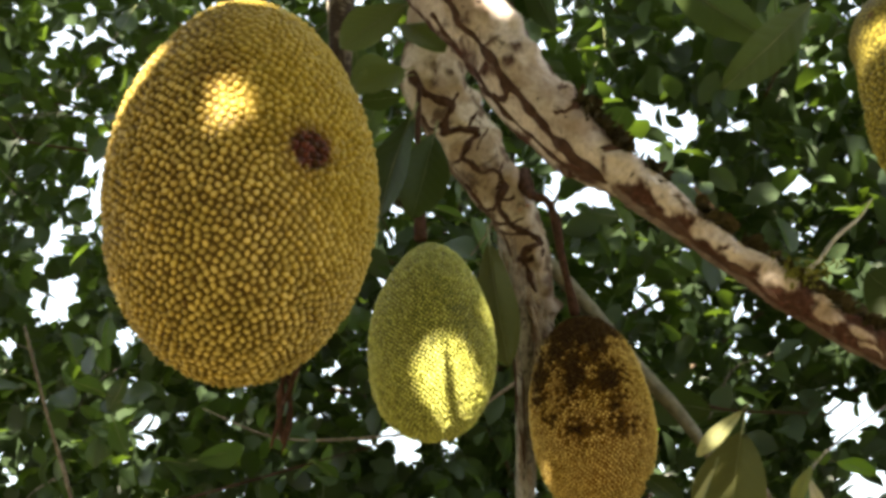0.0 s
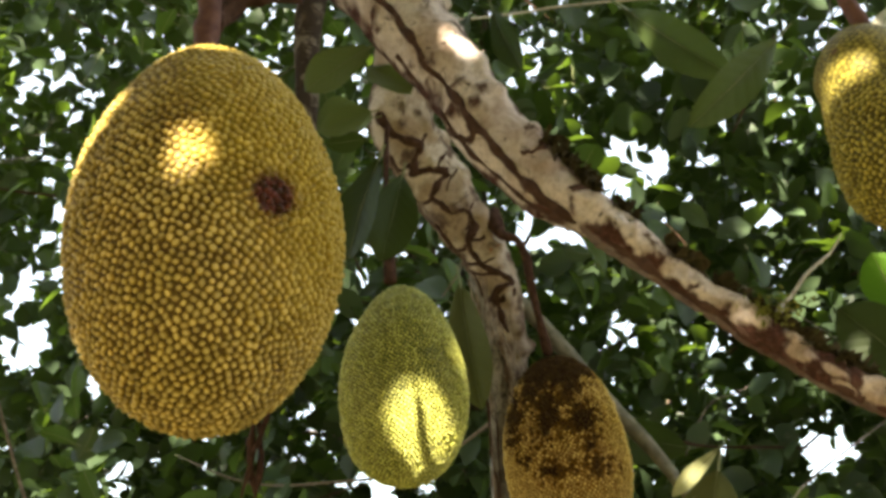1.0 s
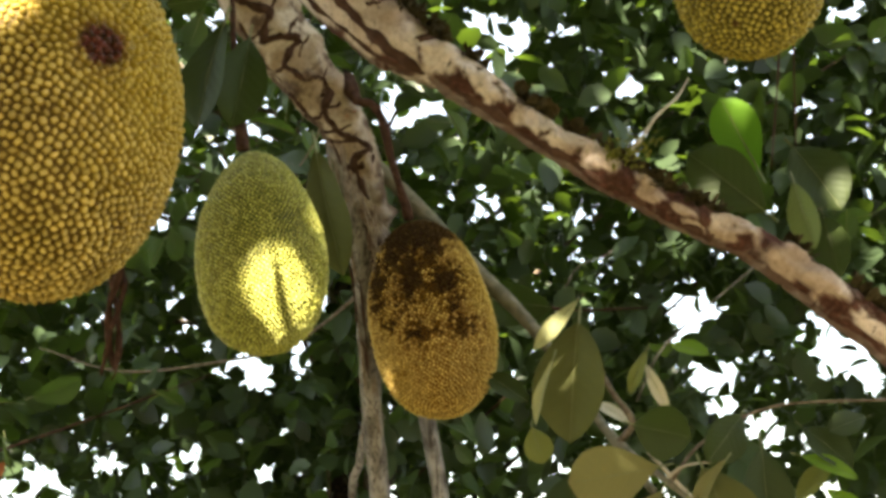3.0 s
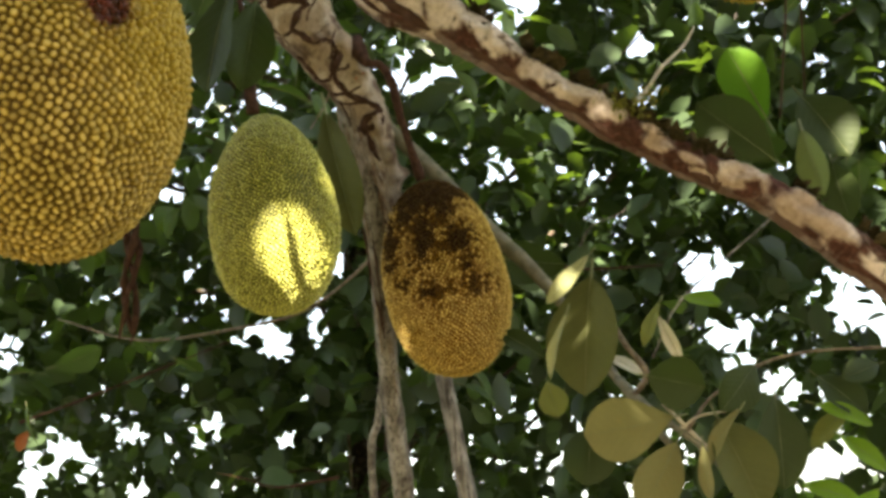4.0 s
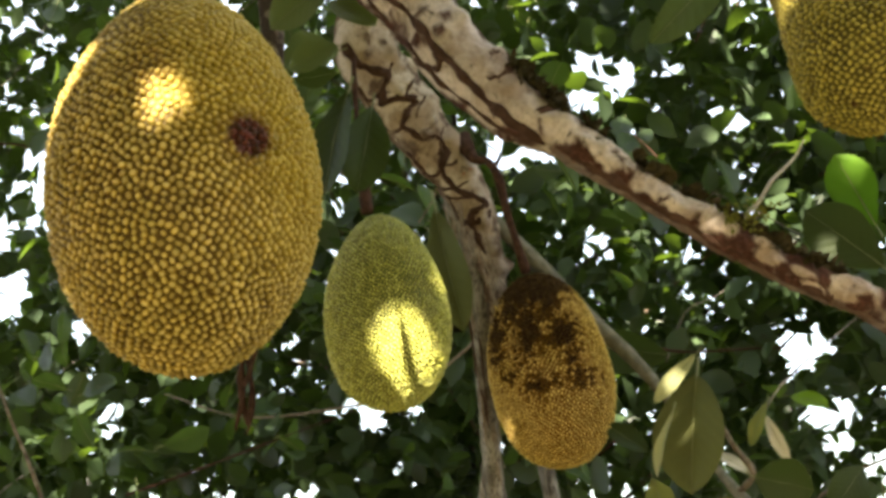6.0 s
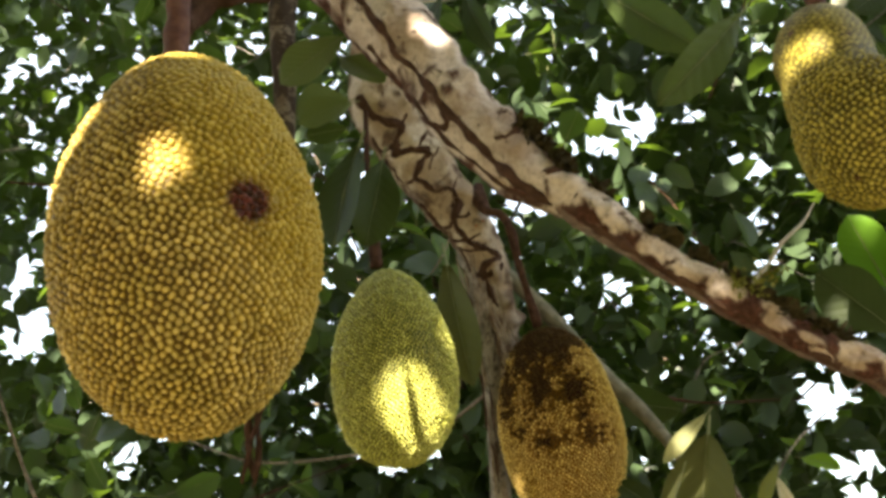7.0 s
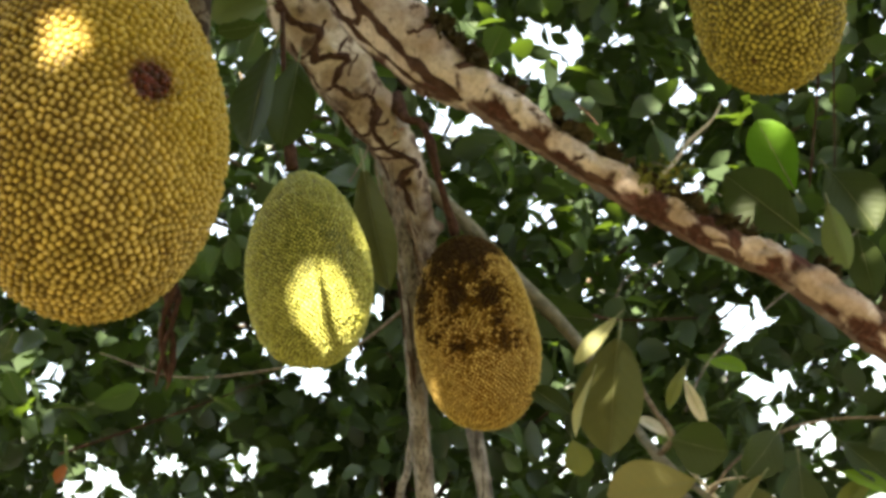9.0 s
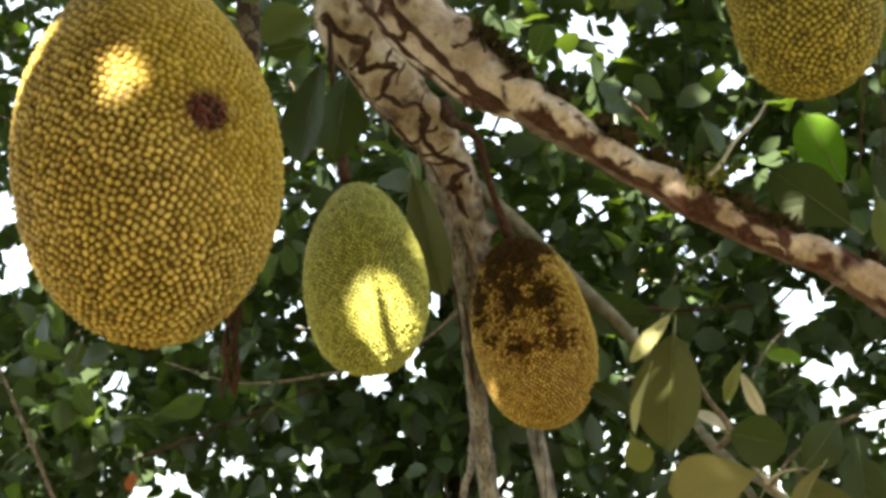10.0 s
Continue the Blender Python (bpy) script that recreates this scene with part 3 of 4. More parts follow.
# ---- jackfruits ----
def fruit_rind(name, radius_of, centre_of, half, spacing, spine, material, parent, label, seed, slim=1.0, calm=0.0, calm_from=(0.2, 0.5)):
    """A spiny fruit hanging along z: body of turning round a line, with a spine on every free spot of its skin."""
    rng = np.random.default_rng(seed)
    table = np.linspace(0.0, math.pi, 400)

    def skin(theta, phi):
        z = half * np.cos(theta)
        r = radius_of(theta)
        lumps = 1 + 0.022 * np.sin(2 * phi + 1.3 * seed + 2.0 * np.cos(theta)) + 0.012 * np.sin(3 * phi + 5 * np.cos(theta) + seed)
        cx, cy = centre_of(np.cos(theta))
        return np.stack([cx + r * lumps * np.cos(phi), cy + r * lumps * np.sin(phi), z], -1)

    def normal(theta, phi):
        e = 1e-3
        a = skin(np.clip(theta + e, 1e-4, math.pi - 1e-4), phi) - skin(np.clip(theta - e, 1e-4, math.pi - 1e-4), phi)
        b = skin(theta, phi + e) - skin(theta, phi - e)
        v = np.cross(a, b)
        return v / (np.linalg.norm(v, axis=1)[:, None] + 1e-12)

    # spots spread evenly by area
    ring = np.linalg.norm(np.diff(np.stack([radius_of(table), half * np.cos(table)], -1), axis=0), axis=1)
    weight = np.r_[0, np.cumsum(ring * 2 * math.pi * 0.5 * (radius_of(table[1:]) + radius_of(table[:-1])))]
    count = int(weight[-1] / (0.866 * spacing ** 2))
    share = (np.arange(count) + 0.5 + rng.uniform(-0.9, 0.9, count)) / count
    theta = np.interp(np.clip(share, 0, 1) * weight[-1], weight, table)
    phi = (np.arange(count) * 2.399963 + rng.normal(0, 0.35, count) * spacing / (radius_of(theta) + 0.02)) % (2 * math.pi)
    for _ in range(9):
        spots = skin(theta, phi)
        order = np.argsort(spots[:, 2])
        spots, theta, phi = spots[order], theta[order], phi[order]
        push = np.zeros_like(spots)
        for start in range(0, count, 400):
            part = slice(start, min(start + 400, count))
            lo = np.searchsorted(spots[:, 2], spots[part][0, 2] - 1.25 * spacing)
            hi = np.searchsorted(spots[:, 2], spots[part][-1, 2] + 1.25 * spacing)
            gap = spots[part][:, None] - spots[None, lo:hi]
            far = np.linalg.norm(gap, axis=2) + 1e-9
            pull = np.where((far < 1.2 * spacing) & (far > 1e-6), (1.2 * spacing - far) / far, 0)
            push[part] = (gap * pull[:, :, None]).sum(1)
        spots += 0.16 * push
        theta = np.arccos(np.clip(spots[:, 2] / half, -0.9995, 0.9995))
        cx, cy = centre_of(np.cos(theta))
        phi = np.arctan2(spots[:, 1] - cy, spots[:, 0] - cx)
    spots, out = skin(theta, phi), normal(theta, phi)
    flip = np.sign(((spots - np.stack([*centre_of(np.cos(theta)), 0 * theta], -1)) * out).sum(1))
    out *= flip[:, None]
    # the body under the spines
    verts, faces, heights = [], [], []
    rows, cols = 40, 56
    for i in range(rows + 1):
        th = np.full(cols, max(0.004, min(math.pi - 0.004, math.pi * i / rows)))
        verts += list(skin(th, np.arange(cols) * 2 * math.pi / cols))
    for i in range(rows):
        for j in range(cols):
            k = (j + 1) % cols
            faces.append((i * cols + j, i * cols + k, (i + 1) * cols + k, (i + 1) * cols + j)[::-1])
    heights += [0.0] * len(verts)
    # the spines: blunt six-sided cones
    across = np.cross(out, (0.0, 0.0, 1.0))
    across /= np.linalg.norm(across, axis=1)[:, None] + 1e-9
    along = np.cross(out, across)
    first = len(verts)
    tall = spine * rng.uniform(0.5, 1.4, count)
    calmed = calm * np.clip((np.cos(theta) - calm_from[0]) / calm_from[1], 0, 1)
    tall *= 1 - calmed
    size = slim * rng.uniform(0.78, 1.14, count)
    stretch, slant = rng.uniform(0.05, 0.30, count), rng.uniform(0, math.pi, count)
    turn = rng.uniform(0, 1.05, count)
    rings = ((0.60, -0.25, 0.0), (0.47, 0.42, 0.38), (0.26, 0.86, 0.85))
    block = []
    for share_r, lift, _ in rings:
        for j in range(6):
            a = turn + j * math.pi / 3
            wide = size * spacing * share_r * (1 + stretch * np.cos(2 * (a - slant)))
            block.append(spots + (across * np.cos(a)[:, None] + along * np.sin(a)[:, None]) * wide[:, None] + out * (tall * lift)[:, None])
    block.append(spots + out * tall[:, None] + along * (0.12 * spacing * np.cos(slant))[:, None] + across * (0.12 * spacing * np.sin(slant))[:, None])
    block = np.stack(block, 1)
    verts += list(block.reshape(-1, 3))
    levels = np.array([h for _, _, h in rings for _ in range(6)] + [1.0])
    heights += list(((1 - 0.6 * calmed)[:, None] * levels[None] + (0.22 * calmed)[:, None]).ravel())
    shape = [(r * 6 + j, r * 6 + (j + 1) % 6, r * 6 + 6 + (j + 1) % 6, r * 6 + 6 + j) for r in range(2) for j in range(6)]
    shape += [(12 + j, 12 + (j + 1) % 6, 18) for j in range(6)]
    for k in range(count):
        b = first + 19 * k
        faces += [tuple(b + v for v in f) for f in shape]
    return mesh_object(name, verts, faces, material, parent, label, heights=heights)


def egg(radius, heavy=0.06, top=1.0, bottom=1.0):
    """Radius over the angle from the top: heavier below, blunter where the power is under 1."""
    def of(theta):
        power = np.where(np.cos(theta) > 0, top, bottom)
        return radius * np.maximum(np.sin(theta), 1e-6) ** power * (1 - heavy * np.cos(theta))
    return of


def straight(c):
    return 0 * c, 0 * c


def stalk(points, parent, label, material=STALK):
    at = np.array(parent.location)
    rows = np.array(points, float)
    rows[:, :3] -= at
    return limb("stalk", rows, material, parent, label, count=36, sides=12, lump=0.3, rough=0.25)


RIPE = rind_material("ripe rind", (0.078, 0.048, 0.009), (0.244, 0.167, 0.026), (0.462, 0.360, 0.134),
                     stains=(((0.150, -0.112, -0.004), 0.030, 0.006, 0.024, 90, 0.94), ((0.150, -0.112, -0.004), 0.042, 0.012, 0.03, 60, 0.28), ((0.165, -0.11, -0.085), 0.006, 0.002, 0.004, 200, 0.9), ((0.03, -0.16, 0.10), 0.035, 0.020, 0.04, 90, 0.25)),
                     stain=(0.045, 0.008, 0.008), lit_side=(0.40, 0.288, 0.036))
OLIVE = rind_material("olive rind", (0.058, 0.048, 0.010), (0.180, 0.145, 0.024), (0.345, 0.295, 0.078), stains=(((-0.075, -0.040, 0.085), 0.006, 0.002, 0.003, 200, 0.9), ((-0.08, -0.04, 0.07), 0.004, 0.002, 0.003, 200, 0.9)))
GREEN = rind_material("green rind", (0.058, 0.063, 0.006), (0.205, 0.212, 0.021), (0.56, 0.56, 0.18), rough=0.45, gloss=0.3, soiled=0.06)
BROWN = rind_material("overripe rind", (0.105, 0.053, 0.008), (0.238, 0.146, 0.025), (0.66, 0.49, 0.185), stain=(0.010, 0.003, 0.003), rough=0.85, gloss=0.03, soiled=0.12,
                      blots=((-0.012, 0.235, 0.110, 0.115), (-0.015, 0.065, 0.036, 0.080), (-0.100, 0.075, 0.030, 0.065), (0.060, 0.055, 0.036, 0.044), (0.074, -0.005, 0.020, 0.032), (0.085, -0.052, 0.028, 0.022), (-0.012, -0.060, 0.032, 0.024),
                             (-0.070, -0.030, 0.018, 0.014), (-0.060, 0.130, 0.034, 0.046), (0.032, 0.135, 0.030, 0.044), (0.035, -0.055, 0.014, 0.011), (-0.050, 0.015, 0.014, 0.018)))

big = holder("jackfruit", (-0.351, 1.53, 2.393), "large ripe yellow jackfruit with a brown scar, hanging by its stalk", "jackfruit", "jackfruits on the tree")
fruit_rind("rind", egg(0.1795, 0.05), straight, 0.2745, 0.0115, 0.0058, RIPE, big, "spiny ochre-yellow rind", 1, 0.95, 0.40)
stalk([(-0.361, 1.55, 2.95, 0.017), (-0.361, 1.55, 2.825, 0.016), (-0.366, 1.54, 2.762, 0.017), (-0.366, 1.53, 2.64, 0.021)], big, "thick reddish-brown stalk")

green = holder("jackfruit", (-0.325, 2.40, 2.397), "unripe green jackfruit with fine spines, hanging by a thin stalk", "jackfruit", "jackfruits on the tree")
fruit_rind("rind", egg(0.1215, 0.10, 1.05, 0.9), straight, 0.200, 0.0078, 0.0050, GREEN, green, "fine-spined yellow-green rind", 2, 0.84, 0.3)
stalk([(-0.360, 2.420, 2.974, 0.006), (-0.360, 2.410, 2.850, 0.006), (-0.354, 2.400, 2.742, 0.008), (-0.350, 2.400, 2.610, 0.013)], green, "thin dark stalk", DRY)

brown = holder("jackfruit", (-0.095, 2.95, 2.344), "overripe mustard jackfruit, blackened and blotched around its top", "jackfruit", "jackfruits on the tree")
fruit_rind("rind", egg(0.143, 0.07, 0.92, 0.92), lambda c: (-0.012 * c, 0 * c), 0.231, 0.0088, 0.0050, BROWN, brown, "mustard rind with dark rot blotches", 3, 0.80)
stalk([(-0.225, 2.86, 2.93, 0.016), (-0.215, 2.83, 2.885, 0.020), (-0.195, 2.82, 2.850, 0.015), (-0.165, 2.82, 2.838, 0.011), (-0.143, 2.82, 2.79, 0.012), (-0.137, 2.85, 2.713, 0.010), (-0.120, 2.925, 2.58, 0.011)], brown, "crooked dark reddish-brown stalk", DRY)


def pear(theta):
    c = np.cos(theta)
    body = 0.088 * np.sqrt(np.maximum(1 - ((c + 0.28) / 0.72) ** 2, 0))
    neck = 0.063 * np.sqrt(np.maximum(1 - ((c - 0.40) / 0.60) ** 2, 0))
    return np.maximum((body ** 7 + neck ** 7) ** (1 / 7), 1e-4)


upper = holder("jackfruit", (0.562, 1.50, 2.418), "pear-shaped yellow-green jackfruit with a pinched neck", "jackfruit", "jackfruits on the tree")
fruit_rind("rind", pear, lambda c: (-0.036 * np.clip((c + 0.2) / 0.7, 0, 1) ** 2 * (3 - 2 * np.clip((c + 0.2) / 0.7, 0, 1)), 0.012 * np.clip((c + 0.2) / 0.7, 0, 1)), 0.136, 0.0080, 0.0040, OLIVE, upper, "spiny olive-yellow rind", 4, 0.95, 0.94, (0.02, 0.30))
stalk([(0.46, 1.52, 2.78, 0.007), (0.50, 1.51, 2.65, 0.008), (0.532, 1.50, 2.54, 0.011)], upper, "thin reddish stalk")

# twigs and dry stalks
for rows, material, label in (
    ([(0.385, 2.0, 2.345, 0.0042), (0.420, 2.03, 2.380, 0.0032), (0.449, 2.05, 2.421, 0.003), (0.490, 2.08, 2.462, 0.0024), (0.514, 2.1, 2.50, 0.0016)], TWIG_PALE, "bare pale twig"),
    ([(-0.24, 2.05, 3.10, 0.004), (-0.206, 2.3, 3.149, 0.0035), (-0.087, 2.5, 3.252, 0.003), (0.042, 2.6, 3.311, 0.003), (0.4, 2.8, 3.4, 0.004)], TWIG_PALE, "long pale twig"),
    ([(-1.8, 4.4, 2.75, 0.003), (-1.407, 4.2, 2.582, 0.004), (-0.986, 4.0, 2.526, 0.005), (-0.685, 3.9, 2.538, 0.005), (-0.30, 3.5, 2.62, 0.006)], TWIG, "crooked grey twig"),
    ([(-1.80, 3.2, 2.75, 0.004), (-1.69, 3.2, 2.47, 0.005), (-1.628, 3.2, 2.33, 0.006), (-1.551, 3.2, 2.137, 0.006), (-1.50, 3.25, 1.95, 0.005)], TWIG, "thin grey twig"),
):
    limb("twig", on_tree(rows), material, tree, label, count=24, sides=7, lump=0.2, rough=0.1)
for rows, material, label in (
    ([(0.47, 2.6, 3.16, 0.003), (0.421, 2.6, 3.054, 0.002), (0.36, 2.6, 2.94, 0.002)], TRAIL, "thin dark twig"),
    ([(0.36, 2.71, 1.96, 0.004), (0.42, 2.73, 1.88, 0.0045), (0.50, 2.75, 1.78, 0.004), (0.60, 2.8, 1.62, 0.003)], TWIG_PALE, "pale grey twig"),
    ([(0.40, 2.72, 1.90, 0.004), (0.47, 2.74, 1.97, 0.004), (0.62, 2.78, 2.03, 0.003), (0.85, 2.8, 2.02, 0.003)], TWIG, "thin grey twig"),
):
    limb("twig", on_tree(rows), material, tree, label, count=24, sides=7, lump=0.2, rough=0.1)
DRY_LINE = [(-0.72, 2.45, 2.95, 0.005), (-0.655, 2.5, 2.60, 0.005), (-0.661, 2.5, 2.457, 0.006), (-0.664, 2.5, 2.40, 0.007), (-0.670, 2.5, 2.36, 0.005), (-0.677, 2.5, 2.30, 0.007), (-0.684, 2.5, 2.25, 0.005), (-0.688, 2.5, 2.225, 0.002)]
for k in range(3):
    strand = [(x + 0.013 * math.sin(2.1 * k + 21 * z) * (z < 2.8), y + 0.012 * math.cos(2.1 * k + 17 * z), z - 0.012 * k * (z < 2.3), r) for x, y, z, r in DRY_LINE]
    limb("withered_stalk", on_tree(strand), DRY, tree, "withered red-brown fruit stalk", count=60, sides=8, lump=0.5, rough=0.6, seed=2.0 * k)

STRIP = plain_material("loose bark", (0.16, 0.12, 0.085), (0.30, 0.25, 0.19), 60.0, 0.9, 0.15)
# shaggy fibres along the flaking stem
stem_rows = spline(STEM, 200)
rng_fibre = random.Random(9)
for k in range(26):
    first, reach, around = rng_fibre.uniform(0.02, 0.52), rng_fibre.uniform(0.05, 0.12), rng_fibre.uniform(-2.9, 0.4)
    fibre = []
    for m in range(5):
        x, y, z, r = stem_rows[min(199, int(199 * (first + reach * m / 4)))]
        off = r * 1.02 + (0.010 * rng_fibre.random() if m in (0, 4) else 0.0)
        fibre.append((x + off * math.cos(around + 0.1 * m), y + off * math.sin(around + 0.1 * m), z, 0.0012 if m in (0, 4) else rng_fibre.uniform(0.002, 0.0045)))
    limb("bark_fibre", on_tree(fibre), (STRIP, DRY, STEM_BARK)[k % 3], flaking_stem, count=14, sides=5, lump=0.3, rough=0.3)

# an unseen twig, added overhead to split the sun patch on the green fruit
limb("twig", on_tree([(-0.20, 1.20, 3.75, 0.003), (-0.215, 1.22, 3.3, 0.002), (-0.228, 1.23, 2.95, 0.002), (-0.227, 1.23, 2.90, 0.005), (-0.225, 1.232, 2.83, 0.011), (-0.222, 1.235, 2.745, 0.009)]), TWIG, tree, "unseen twig added to cast a shadow on the unripe fruit", count=20, sides=7, lump=0.2)
# loose strips of bark and dry bracts about the fork of the grey limb
rng_strip = random.Random(4)
for k in range(16):
    u = k / 15
    x, y, z = -0.29 + 0.10 * u + rng_strip.uniform(-0.02, 0.02), 2.85 + 0.05 * u + rng_strip.uniform(-0.01, 0.04), 2.82 - 0.20 * u + rng_strip.uniform(-0.05, 0.05)
    length = rng_strip.uniform(0.07, 0.20)
    bend = rng_strip.uniform(-0.06, 0.06)
    limb("bark_strip", on_tree([(x, y, z, 0.002), (x + 0.3 * bend, y, z - 0.4 * length, rng_strip.uniform(0.0015, 0.0035)), (x + bend, y - 0.01, z - length, 0.0015)]), STRIP, limb_a, count=10, sides=5, lump=0.3, rough=0.3)
BRACT = plain_material("dry red bract", (0.34, 0.10, 0.04), (0.42, 0.16, 0.07), 80.0, 0.8, 0.2)
for x, y, z, tilt in ((-0.226, 2.835, 2.84, 20), (-0.212, 2.83, 2.835, -35), (-0.222, 2.82, 2.822, 80)):
    m = Euler((radians(tilt), radians(40), radians(tilt * 2))).to_matrix()
    shape = [(0, 0, 0), (0.007, 0.003, 0.005), (0.014, 0, 0.002), (0.010, -0.003, -0.005), (0.005, 0.005, 0.0)]
    mesh_object("bract", [Vector(v) for v in (np.array([tuple(m @ Vector(v)) for v in shape]) + np.array((x, y, z)) - TREE_AT)], [(0, 1, 4), (1, 2, 4), (2, 3, 4), (3, 0, 4), (0, 3, 1), (1, 3, 2)], BRACT, tree, "dry orange-red bract")

# ---- near leaves, each a piece of the tree ----
BLADES = {}


def fine_leaf(width, fold, droop, obovate=0.0, curl=0.0):
    """A smooth leaf of length 1 along +y with seven points across; obovate moves its widest part to the tip, curl rolls one margin up."""
    rows, across = 15, (-1.0, -0.72, -0.36, 0.0, 0.36, 0.72, 1.0)
    verts, faces = [], []
    for k in range(rows):
        u = k / (rows - 1)
        w = 0.30 * width * max(0.012, math.sin(math.pi * u ** (1.0 + 0.75 * obovate)) ** (0.58 + 0.12 * (1 - obovate)))
        for v in across:
            z = -droop * u * u + fold * w * abs(v) + 0.016 * math.sin(9 * u + 2.2 * v) * abs(v)
            x = w * v
            if curl and v > 0.3:
                roll = curl * (v - 0.3) * math.sin(math.pi * u)
                x, z = x * (1 - 0.55 * roll), z + 0.9 * w * roll
            verts.append((x, u, z))
    n = len(across)
    for k in range(rows - 1):
        for j in range(n - 1):
            faces.append((k * n + j, k * n + j + 1, (k + 1) * n + j + 1, (k + 1) * n + j))
    return verts, faces


def blade(width, fold, droop, material, obovate=0.3, curl=0.0):
    key = (width, fold, droop, material.name, obovate, curl)
    if key not in BLADES:
        verts, faces = fine_leaf(width, fold, droop, obovate, curl)
        rib = [(0, -0.16, 0.01), (0, 0.5, -0.25 * droop), (0, 0.98, -0.96 * droop)]
        n = len(verts)
        for k, (x, y, z) in enumerate(rib):
            w = (0.013, 0.009, 0.002)[k]
            verts += [(-w, y, z - 0.010), (w, y, z - 0.010), (0, y, z + 0.014)]
        for k in range(2):
            a = n + 3 * k
            faces += [(a, a + 1, a + 4, a + 3), (a + 1, a + 2, a + 5, a + 4), (a + 2, a, a + 3, a + 5)]
        data = bpy.data.meshes.new("leaf")
        data.from_pydata([tuple(v) for v in verts], [], faces)
        data.polygons.foreach_set("use_smooth", [True] * len(data.polygons))
        data.materials.append(material)
        data.materials.append(LEAF_RIB)
        for polygon in list(data.polygons)[-6:]:
            polygon.material_index = 1
        data.update()
        BLADES[key] = data
    return BLADES[key]


def place_leaf(base, tip, up, width=1.0, fold=0.25, droop=0.15, material=LEAF_NEAR, label="", obovate=0.3, curl=0.0):
    base, tip = Vector(base), Vector(tip)
    way = tip - base
    length = way.length
    y = way.normalized()
    x = y.cross(Vector(up)).normalized()
    z = x.cross(y)
    ob = new("leaf", blade(width, fold, droop, material, obovate, curl))
    ob.parent = tree
    ob.matrix_basis = Matrix.Translation(base - Vector(TREE_AT)) @ Matrix((x, y, z)).transposed().to_4x4() @ Matrix.Scale(length, 4)
    return tagged(ob, label)


place_leaf((0.447, 1.9, 2.769), (0.314, 1.85, 2.611), (0.7, -0.7, -0.2), 0.58, material=LEAF_MID, label="large mid-green leaf")
place_leaf((0.185, 2.2, 3.042), (0.347, 2.1, 2.824), (0, -0.7, -0.6), 0.5, material=LEAF_MID)
place_leaf((-0.386, 2.4, 2.991), (-0.498, 2.35, 2.97), (0, -0.9, 0.2), 1.7, material=LEAF_BROAD)
place_leaf((-0.341, 2.3, 2.842), (-0.417, 2.27, 2.635), (-0.4, -0.8, -0.1), 0.9, material=LEAF_NEAR)
place_leaf((-0.297, 2.32, 2.81), (-0.329, 2.29, 2.627), (0.4, -0.8, -0.1), 0.9, material=LEAF_NEAR)
place_leaf((-0.074, 2.2, 3.086), (-0.028, 2.15, 2.926), (-0.5, -0.8, -0.1), 0.6, material=LEAF_NEAR)
place_leaf((-0.121, 2.2, 3.084), (-0.142, 2.15, 2.986), (-0.5, -0.8, -0.1), 0.9, material=LEAF_NEAR)
place_leaf((0.385, 2.65, 2.155), (0.339, 2.6, 2.073), (-0.3, -0.9, 0.3), 0.5, material=LEAF_YELLOW)
place_leaf((0.432, 2.7, 2.169), (0.502, 2.65, 2.141), (0, -0.8, 0.6), 0.8, material=LEAF_LIT, label="small bright green leaf")
place_leaf((0.34, 2.6, 2.005), (0.443, 2.58, 1.963), (0, -0.9, -0.3), 1.6, material=LEAF_NEAR)
place_leaf((0.552, 2.7, 2.011), (0.481, 2.65, 1.924), (0.2, -0.9, -0.3), 1.2, material=LEAF_NEAR)
place_leaf((0.687, 2.9, 1.995), (0.77, 2.85, 1.906), (0.2, -0.9, 0.3), 1.0, material=LEAF_NEAR)
place_leaf((0.745, 2.9, 1.927), (0.646, 2.85, 1.852), (0.2, -0.6, 0.6), 0.6, material=LEAF_YELLOW)
place_leaf((0.817, 2.9, 2.001), (0.738, 2.85, 1.981), (0.2, -0.9, 0.3), 1.0, material=LEAF_NEAR)
place_leaf((0.257, 2.85, 2.093), (0.325, 2.8, 2.045), (0.2, -0.9, 0.3), 0.5, material=LEAF_PALE)
place_leaf((0.011, 2.95, 2.203), (0.112, 2.9, 2.128), (0.2, -0.9, 0.3), 0.7, material=LEAF_NEAR)
place_leaf((-1.717, 4.0, 2.289), (-1.771, 4.0, 2.231), (0.2, -0.9, 0.3), 1.0, material=LEAF_DRY, label="dry orange-red leaf")
place_leaf((-0.116, 3.4, 2.51), (0.14, 3.3, 2.4), (0, -0.8, -0.5), 0.7, material=LEAF_NEAR)
place_leaf((0.61, 1.75, 2.719), (0.565, 1.7, 2.646), (-0.2, -0.8, 0.6), 0.5, material=LEAF_PALE)
place_leaf((0.667, 2.86, 1.933), (0.776, 2.84, 1.883), (0, -0.8, 0.6), 0.6, material=LEAF_LIT, label="green leaf coloured as sunlit")
place_leaf((0.702, 2.82, 1.859), (0.777, 2.78, 1.784), (0, -0.8, 0.6), 0.7, material=LEAF_LIT)
place_leaf((0.603, 2.77, 1.771), (0.713, 2.74, 1.728), (0, -0.8, 0.6), 0.7, material=LEAF_LIT)
place_leaf((0.752, 2.77, 1.742), (0.673, 2.74, 1.684), (0, -0.8, 0.6), 0.7, material=LEAF_LIT)
place_leaf((0.646, 1.7, 2.665), (0.59, 1.65, 2.614), (-0.2, -0.8, -0.3), 1.0, material=LEAF_NEAR)

